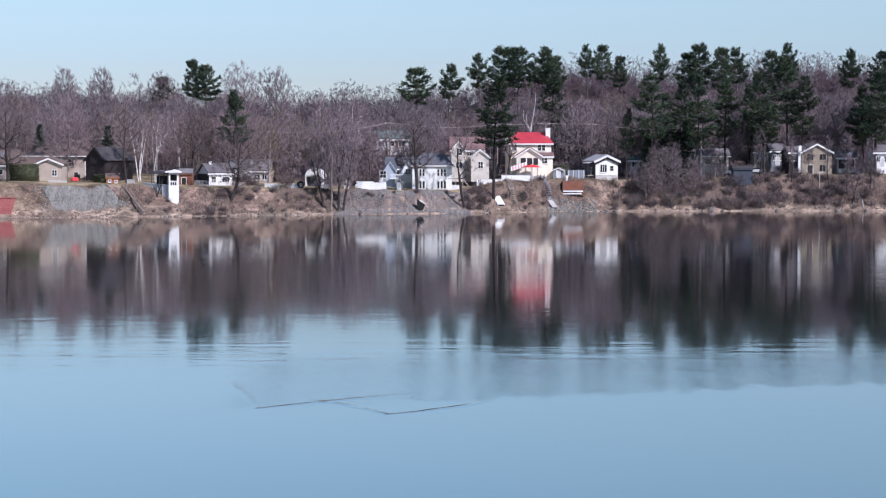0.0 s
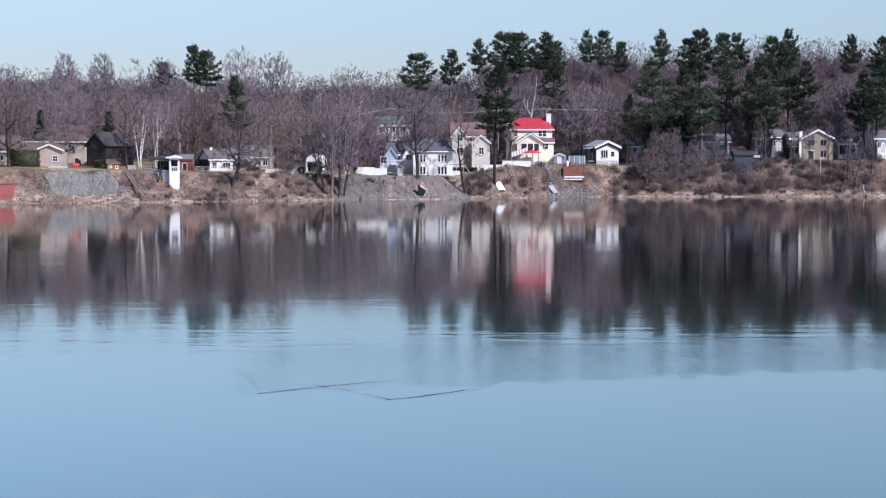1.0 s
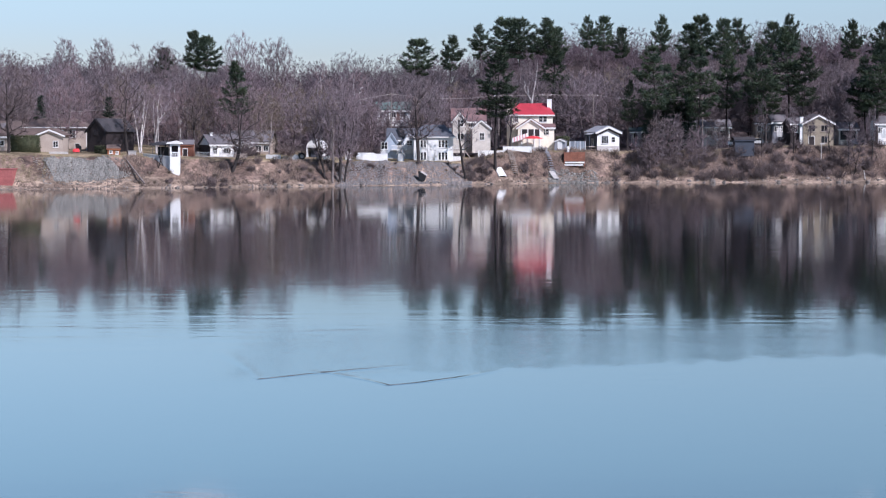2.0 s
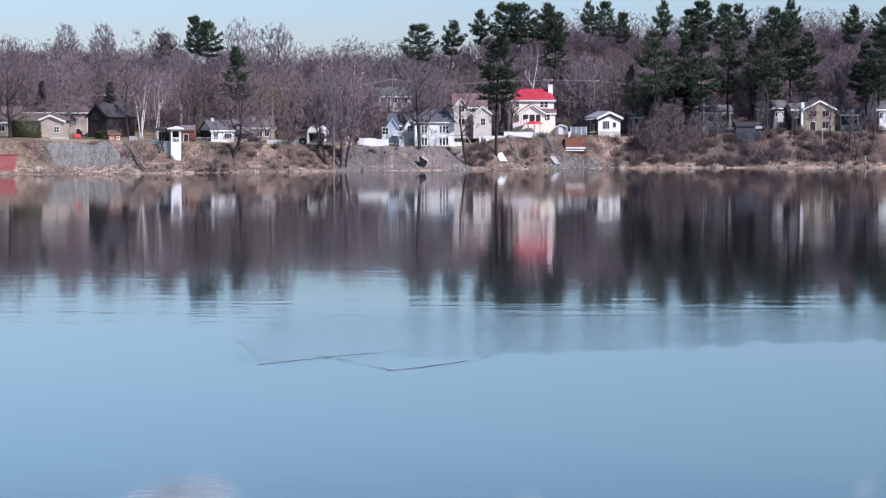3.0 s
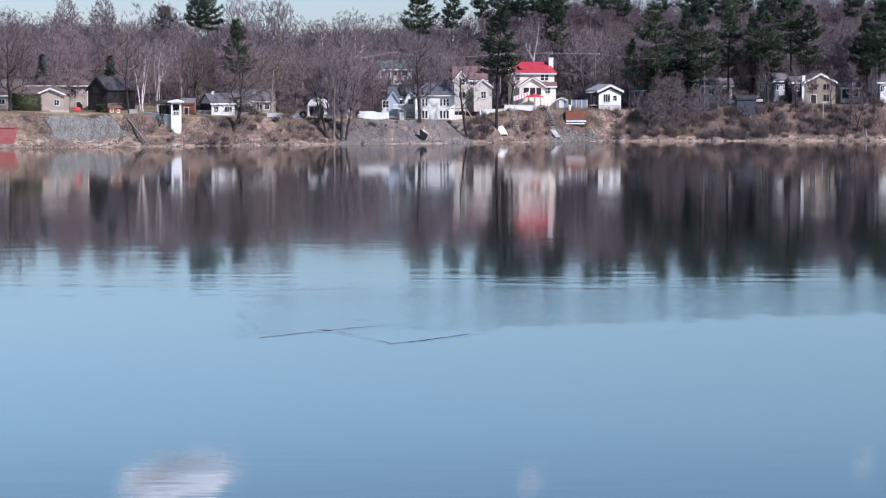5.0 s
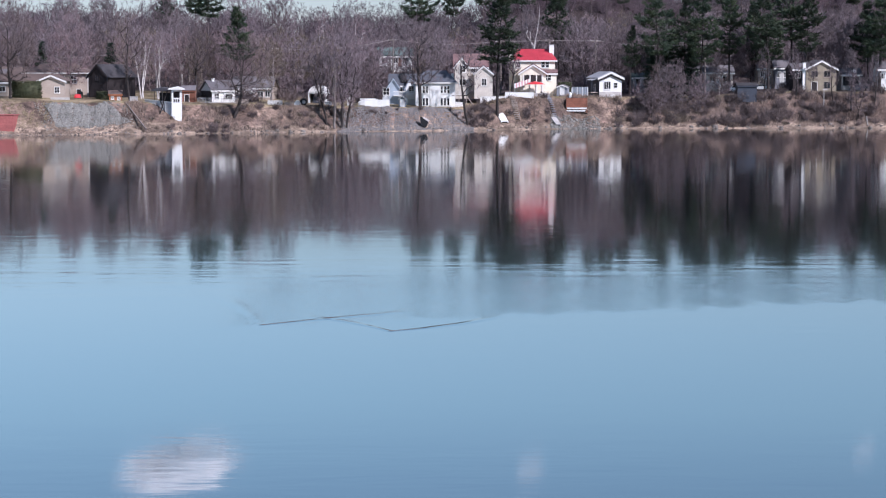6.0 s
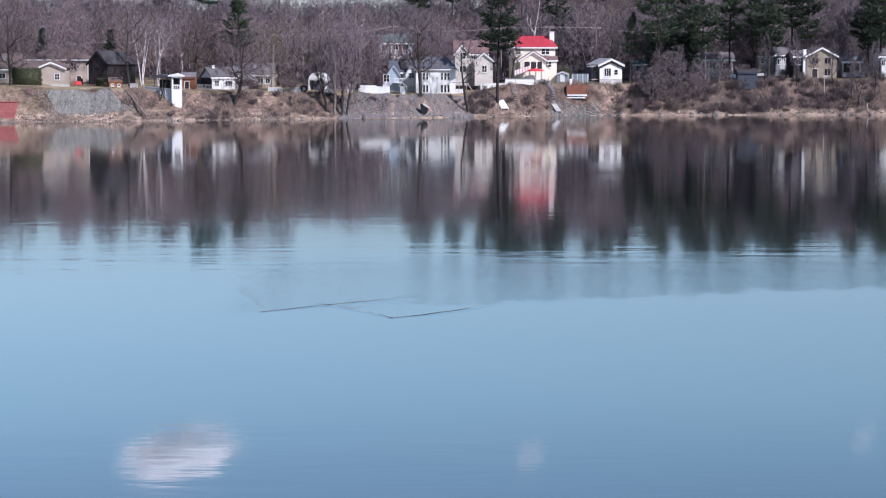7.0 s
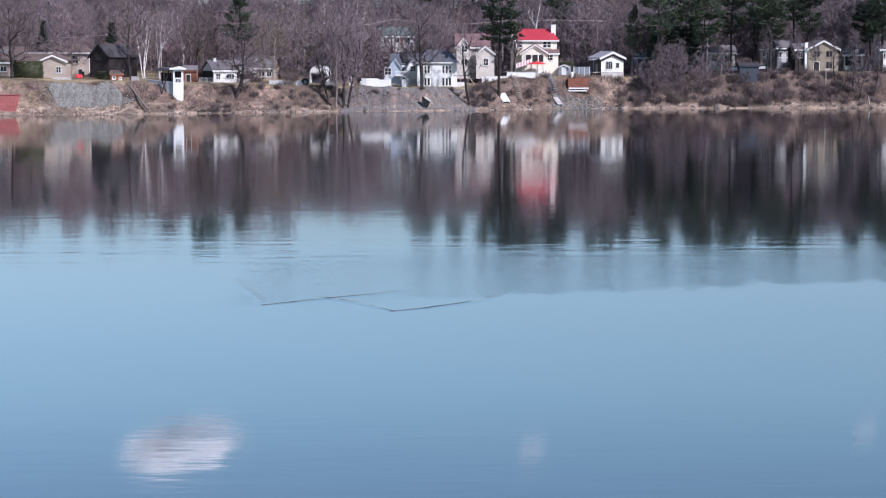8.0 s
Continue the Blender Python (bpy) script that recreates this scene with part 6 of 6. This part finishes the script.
part("roof", Geo().box(-zw / 2 - 0.15, zw / 2 + 0.15, -0.2, 6.2, zh + 0.004, zh + 0.14), RED_WALL, Z_)
for i in range(9):
    part("board", Geo().box(-zw / 2, zw / 2, -0.04, -0.004, i * zh / 9 + 0.01, (i + 1) * zh / 9 - 0.02), RED_WALL, Z_)

# -- hedge, pump house, docks and other small things on the bank
def hedge_mesh(w, d, h, seed, n=2600):
    R = np.random.RandomState(seed)
    u = R.uniform(-1, 1, (n, 3))
    u /= np.max(np.abs(u), axis=1, keepdims=True) ** 0.85
    p = u * [w / 2, d / 2, h / 2] * R.uniform(0.86, 1.04, (n, 1)) + [0, 0, h / 2]
    q = p + u * 0.18 + R.normal(0, 0.12, (n, 3))
    core = Geo().box(-w / 2 * 0.88, w / 2 * 0.88, -d / 2 * 0.88, d / 2 * 0.88, -0.4, h * 0.92)
    cv = np.array(core.v)
    ct = np.array([t for f in core.f for t in ((f[0], f[1], f[2]), (f[0], f[2], f[3]))])
    return merge(spikes(p, q, R.uniform(0.07, 0.13, n)), (cv, ct))


hx = -87.691
solo("hedge", tri_mesh("hedge", *hedge_mesh(5.910, 1.6, 3.625, 3), HEDGE_GREEN), None, pose(hx, 436.5, gz(hx, 436.5) - 0.2), "clipped dark green hedge before a cottage", "hedge")
bx = 27.080
solo("evergreen_bush", tri_mesh("evergreen_bush", *hedge_mesh(2.667, 1.8, 3.011, 4, 1500), HEDGE_GREEN), None, pose(bx, 478, gz(bx, 478)), "rounded dark evergreen bush beside a house", "bush")
bx = -72.391
solo("evergreen_bush", tri_mesh("evergreen_bush", *hedge_mesh(2.784, 1.2, 1.511, 5, 900), HEDGE_GREEN), None, pose(bx, 441, gz(bx, 441)), "low dark bush beside a barn", "bush")
cb = -64.555
solo("stone_planter", Geo().box(-0.75, 0.75, 0, 1.0, -0.5, 0.9).box(-0.82, 0.82, -0.06, 1.06, 0.9, 1.0), CONCRETE, pose(cb, 431, gz(cb, 431) + 0.1), "square pale concrete planter on the bank", "planter")
cb = -80.307
solo("low_wall", Geo().box(-1.961, 1.961, 0, 0.5, -0.6, 0.45), CONCRETE, pose(cb, 434, gz(cb, 434)), "low pale concrete kerb wall above the riprap", "wall")
kb = -77.839
boat(kb, 441, gz(kb, 441) + 0.1, 20, 0, 1.5, 0.8, 0.7, RED_CLOTH, "small red upturned sled boat beside a house")
gr = thing("grill", -77.378, 442, gz(-77.378, 442), 0, "black covered barbecue grill beside a house", "grill")
part("cover", Geo().box(-0.45, 0.45, -0.3, 0.3, 0.7, 1.15).prism([(-0.45, 1.15), (0.45, 1.15), (0.3, 1.45), (-0.3, 1.45)], -0.28, 0.28), BLACK, gr)
for sx in (-0.38, 0.38):
    part("leg", Geo().box(sx - 0.05, sx + 0.05, -0.2, 0.2, -0.2, 0.7), BLACK, gr)
dk = thing("landing", -32.642, 443, 5.238, 0, "tan timber landing on the bank", "landing")
part("platform", Geo().box(-1.842, 1.842, 0, 2.0, -0.05, 0.16), WEATHERED, dk)
for xx in (-1.7, 0, 1.7):
    part("post", Geo().box(xx - 0.07, xx + 0.07, 0.1, 0.24, -1.5, -0.05), WEATHERED, dk)
tr = thing("tractor_tyre", -30.738, 449, gz(-30.738, 449) - 0.05, 20, "large black tractor tyre standing upright", "tyre")
tg = Geo()
k = 20
for i in range(k):
    a, b = 2 * math.pi * i / k, 2 * math.pi * (i + 1) / k
    for (r0, r1) in ((0.42, 0.8),):
        tg.add([(r * math.cos(t), yy, r * math.sin(t) + 0.8) for t in (a, b) for r in (r0, r1) for yy in (-0.25, 0.25)],
               [(0, 1, 5, 4), (2, 6, 7, 3), (0, 4, 6, 2), (1, 3, 7, 5)])
part("tyre", tg, BLACK, tr)
part("hub", Geo().beam((0, -0.2, 0.8), (0, 0.2, 0.8), 0.4, sides=16), GREY_METAL, tr)
sx = -31.924
solo("tarped_pile", Geo().prism([(-0.8, -0.3), (0.8, -0.3), (0.7, 0.5), (0.25, 1.1), (-0.25, 1.15), (-0.7, 0.55)], 0, 1.6), WHITE, pose(sx, 448, gz(sx, 448)), "small pile under a white tarpaulin", "pile")
bk = thing("swim_raft", -4.645, 444.7, 1.105, -8, "black tilted swimming raft with pale deck beached on stones", "raft")
bk.scale = (0.78, 0.78, 0.78)
part("hull", Geo().prism([(-1.290, 2.418), (-1.088, 0.806), (-0.484, -0.322), (0.403, -0.403), (0.967, 1.129), (-0.484, 2.096), (-0.726, 2.418)], 0, 1.1), BLACK, bk)
part("deck", Geo().slab((-0.524, -0.1, 2.177), (1.129, -0.1, 1.129), (1.209, 1.2, 1.411), (-0.403, 1.2, 2.418), 0.1), CONCRETE, bk)

# picket fence before the pale cottage
pf = thing("picket_fence", -48.807, 447.5, gz(-48.807, 447.5), 0, "weathered grey wire and picket fence", "fence")
railing(pf, (-4.454, 0, 0.0), (4.049, 0, 0.0), 1.1, GREY_SIDING, gap=1.5)
for cx, w, hh, m, lab in ((-36.781, 3.232, 0.9, GREY_SIDING, "low pale grey board fence beside a bungalow"), (-33.596, 2.418, 0.8, WEATHERED, "low weathered board fence on the terrace"), (-25.381, 1.461, 1.0, WHITE, "short white board fence panel"), (2.474, 2.910, 1.0, TRIM, "white board fence beside a white house")):
    lf = thing("fence", cx, 448.5 if cx < -5 else 460.5, gz(cx, 448.5 if cx < -5 else 460.5), 0, lab, "fence")
    k = max(4, int(w / 0.3))
    for i in range(k):
        xx = -w / 2 + (i + 0.5) * w / k
        part("board", Geo().box(xx - w / k / 2 + 0.02, xx + w / k / 2 - 0.02, 0, 0.04, -0.3, hh + 0.04 * (i % 2)), m, lf)
    part("rail", Geo().box(-w / 2, w / 2, 0.045, 0.1, hh * 0.6, hh * 0.7), m, lf)
wp = thing("wood_pile", -43.851, 447.0, gz(-43.851, 447), 0, "stacked firewood beside a cottage", "firewood")
for r_ in range(4):
    for c_ in range(9):
        part("log", Geo().beam((-1.3 + c_ * 0.32 + 0.15 * (r_ % 2), 0, 0.1 + r_ * 0.26), (-1.3 + c_ * 0.32 + 0.15 * (r_ % 2), 0.9, 0.1 + r_ * 0.26), 0.15, sides=7), WEATHERED if (r_ + c_) % 3 else PALE_BARK, wp)
# lamp post and leaning pole on the bank
lp = thing("lamp_post", 85.610, 474, gz(85.610, 474), 0, "grey post with a pale lamp head on the bank", "lamp post")
lh = 8.449 - gz(85.610, 474)
part("post", Geo().beam((0, 0, -0.4), (0, 0, lh), 0.10, 0.08), CONCRETE, lp)
part("head", Geo().box(-0.25, 0.75, -0.18, 0.18, lh, lh + 0.28), CONCRETE, lp)
for (px, py, dx, hh, m, lab) in ((94.912, 470, -0.35, 2.124, BIRCH, "short white-barked stump leaning on the bank"), (-58.813, 428, 2.2, 6.382, BARK_DARK, "dark leaning pole propped against the tower"),
                                 (-53.828, 448, 0.1, 3.037, PALE_BARK, "pale fence pole behind the tower")):
    solo("leaning_pole", Geo().beam((0, 0, -0.4), (dx, 0.2, hh), 0.13, 0.09, 7), m, pose(px, py, gz(px, py)), lab, "pole")
# driftwood log below the barn
lg = thing("log", -62.036, 421, gz(-62.036, 421), 0, "pale driftwood log lying down the bank", "log")
part("stem", Geo().beam((-3.4, 6.0, gz(-62.036 - 3.4, 427) - gz(-62.036, 421) + 0.2), (1.6, -1.0, 0.25), 0.12, 0.2, 8), PALE_BARK, lg)
part("branch", Geo().beam((0, 1.0, 1.0), (1.2, 0.6, 1.6), 0.08, 0.03, 6), PALE_BARK, lg)

# ---- power line ----
poles = []
for x, y, top in ((-97.71, 478, 16.54), (-76.98, 478, 16.67), (-58.84, 478, 17.05), (-40.69, 478, 18.22), (-12.49, 490, 20.37), (12.81, 492, 20.00), (24.14, 492, 20.27), (35.08, 492, 20.14), (60.83, 492, 19.60)):
    h = top - gz(x, y)
    u = thing("utility_pole", x, y, gz(x, y), 0, "weathered wooden utility pole carrying cables", "utility pole", "power line")
    part("pole", Geo().beam((0, 0, -0.5), (0, 0, h), 0.17, 0.11, 8), PALE_BARK, u)
    part("crossarm", Geo().box(-1.1, 1.1, -0.06, 0.06, h - 0.5, h - 0.36), PALE_BARK, u)
    for sx in (-1.0, 1.0):
        part("insulator", Geo().beam((sx, 0, h - 0.36), (sx, 0, h - 0.16), 0.06, 0.04, 6), WHITE, u)
    poles.append((x, y, top))
for (x0, y0, z0), (x1, y1, z1) in zip(poles, poles[1:]):
    for dy, dzz in ((0.0, -0.15),):
        g = Geo()
        pts = [Vector((x0 + (x1 - x0) * f, y0 + (y1 - y0) * f + dy, z0 + (z1 - z0) * f + dzz - 1.2 * 4 * f * (1 - f) * ((x1 - x0) / 28) ** 2)) for f in [i / 10 for i in range(11)]]
        for a, b in zip(pts, pts[1:]):
            g.beam(a, b, 0.045, sides=4)
        solo("power_cable", g, WIRE, Matrix(), "pale overhead cable between utility poles", "cable", "power line")


# ---- clouds high over the lake, seen mirrored in the water ----
def cloud_material(name, most):
    """White scattering vapour that thins out towards its edges."""
    m = bpy.data.materials.new(name)
    m.use_nodes = True
    n, l = m.node_tree.nodes, m.node_tree.links
    n.remove(n["Principled BSDF"])
    dif, thin, see = n.new("ShaderNodeBsdfDiffuse"), n.new("ShaderNodeBsdfTransparent"), n.new("ShaderNodeMixShader")
    dif.inputs["Color"].default_value = (0.97, 0.97, 0.97, 1)
    co, tx, away, fall, mul = (n.new("ShaderNode" + k) for k in ("TexCoord", "TexNoise", "VectorMath", "MapRange", "Math"))
    tx.inputs["Scale"].default_value, tx.inputs["Detail"].default_value = 3.2, 5
    away.operation = "DISTANCE"
    away.inputs[1].default_value = (0.5, 0.5, 0.5)
    fall.interpolation_type = "SMOOTHSTEP"
    for key, value in (("From Min", 0.16), ("From Max", 0.52), ("To Min", most * 1.6), ("To Max", 0.0)):
        fall.inputs[key].default_value = value
    mul.operation, mul.use_clamp = "MULTIPLY", True
    l.new(co.outputs["Generated"], tx.inputs["Vector"])
    l.new(co.outputs["Generated"], away.inputs[0])
    l.new(away.outputs["Value"], fall.inputs["Value"])
    l.new(fall.outputs[0], mul.inputs[0])
    l.new(tx.outputs["Fac"], mul.inputs[1])
    l.new(mul.outputs[0], see.inputs[0])
    l.new(thin.outputs[0], see.inputs[1])
    l.new(dif.outputs[0], see.inputs[2])
    l.new(see.outputs[0], n["Material Output"].inputs["Surface"])
    return m


CLOUD, WISP = cloud_material("bright cloud", 1.25), cloud_material("thin cloud", 0.22)


def cloud(x, y, z, w, h, seed, label, material):
    """One billowing body, its broad side turned to the sun."""
    R = np.random.RandomState(seed)
    ico = bmesh.new()
    bmesh.ops.create_icosphere(ico, subdivisions=5, radius=1)
    v = np.array([p.co for p in ico.verts])
    t = np.array([[p.index for p in f.verts] for f in ico.faces])
    ico.free()
    swell = np.ones(len(v))
    for k in range(14):
        f = 2.0 + 0.8 * k
        swell += 0.30 / (1 + 0.7 * k) * np.sin(v @ R.normal(0, f * 0.6, 3) + R.uniform(0, 6.28))
    v = v * swell[:, None] * [w / 2, w * 0.22, h / 2]
    v[:, 2] -= v[:, 0] * 0.06
    s = np.array(sun_from)
    v = v - np.outer(v @ s, s) * 0.6
    return solo("cloud", tri_mesh("cloud", v, t, material, True), None, pose(x, y, z, 0, -7, 0), label, "cloud", "clouds", "structure")


cloud(-380, 3000, 545, 215, 112, 2, "small bright fair-weather cloud over the lake", CLOUD)
cloud(124, 3000, 562, 60, 60, 5, "faint wisp of cloud over the lake", WISP)
cloud(605, 3000, 536, 50, 60, 6, "small faint cloud over the lake", WISP)
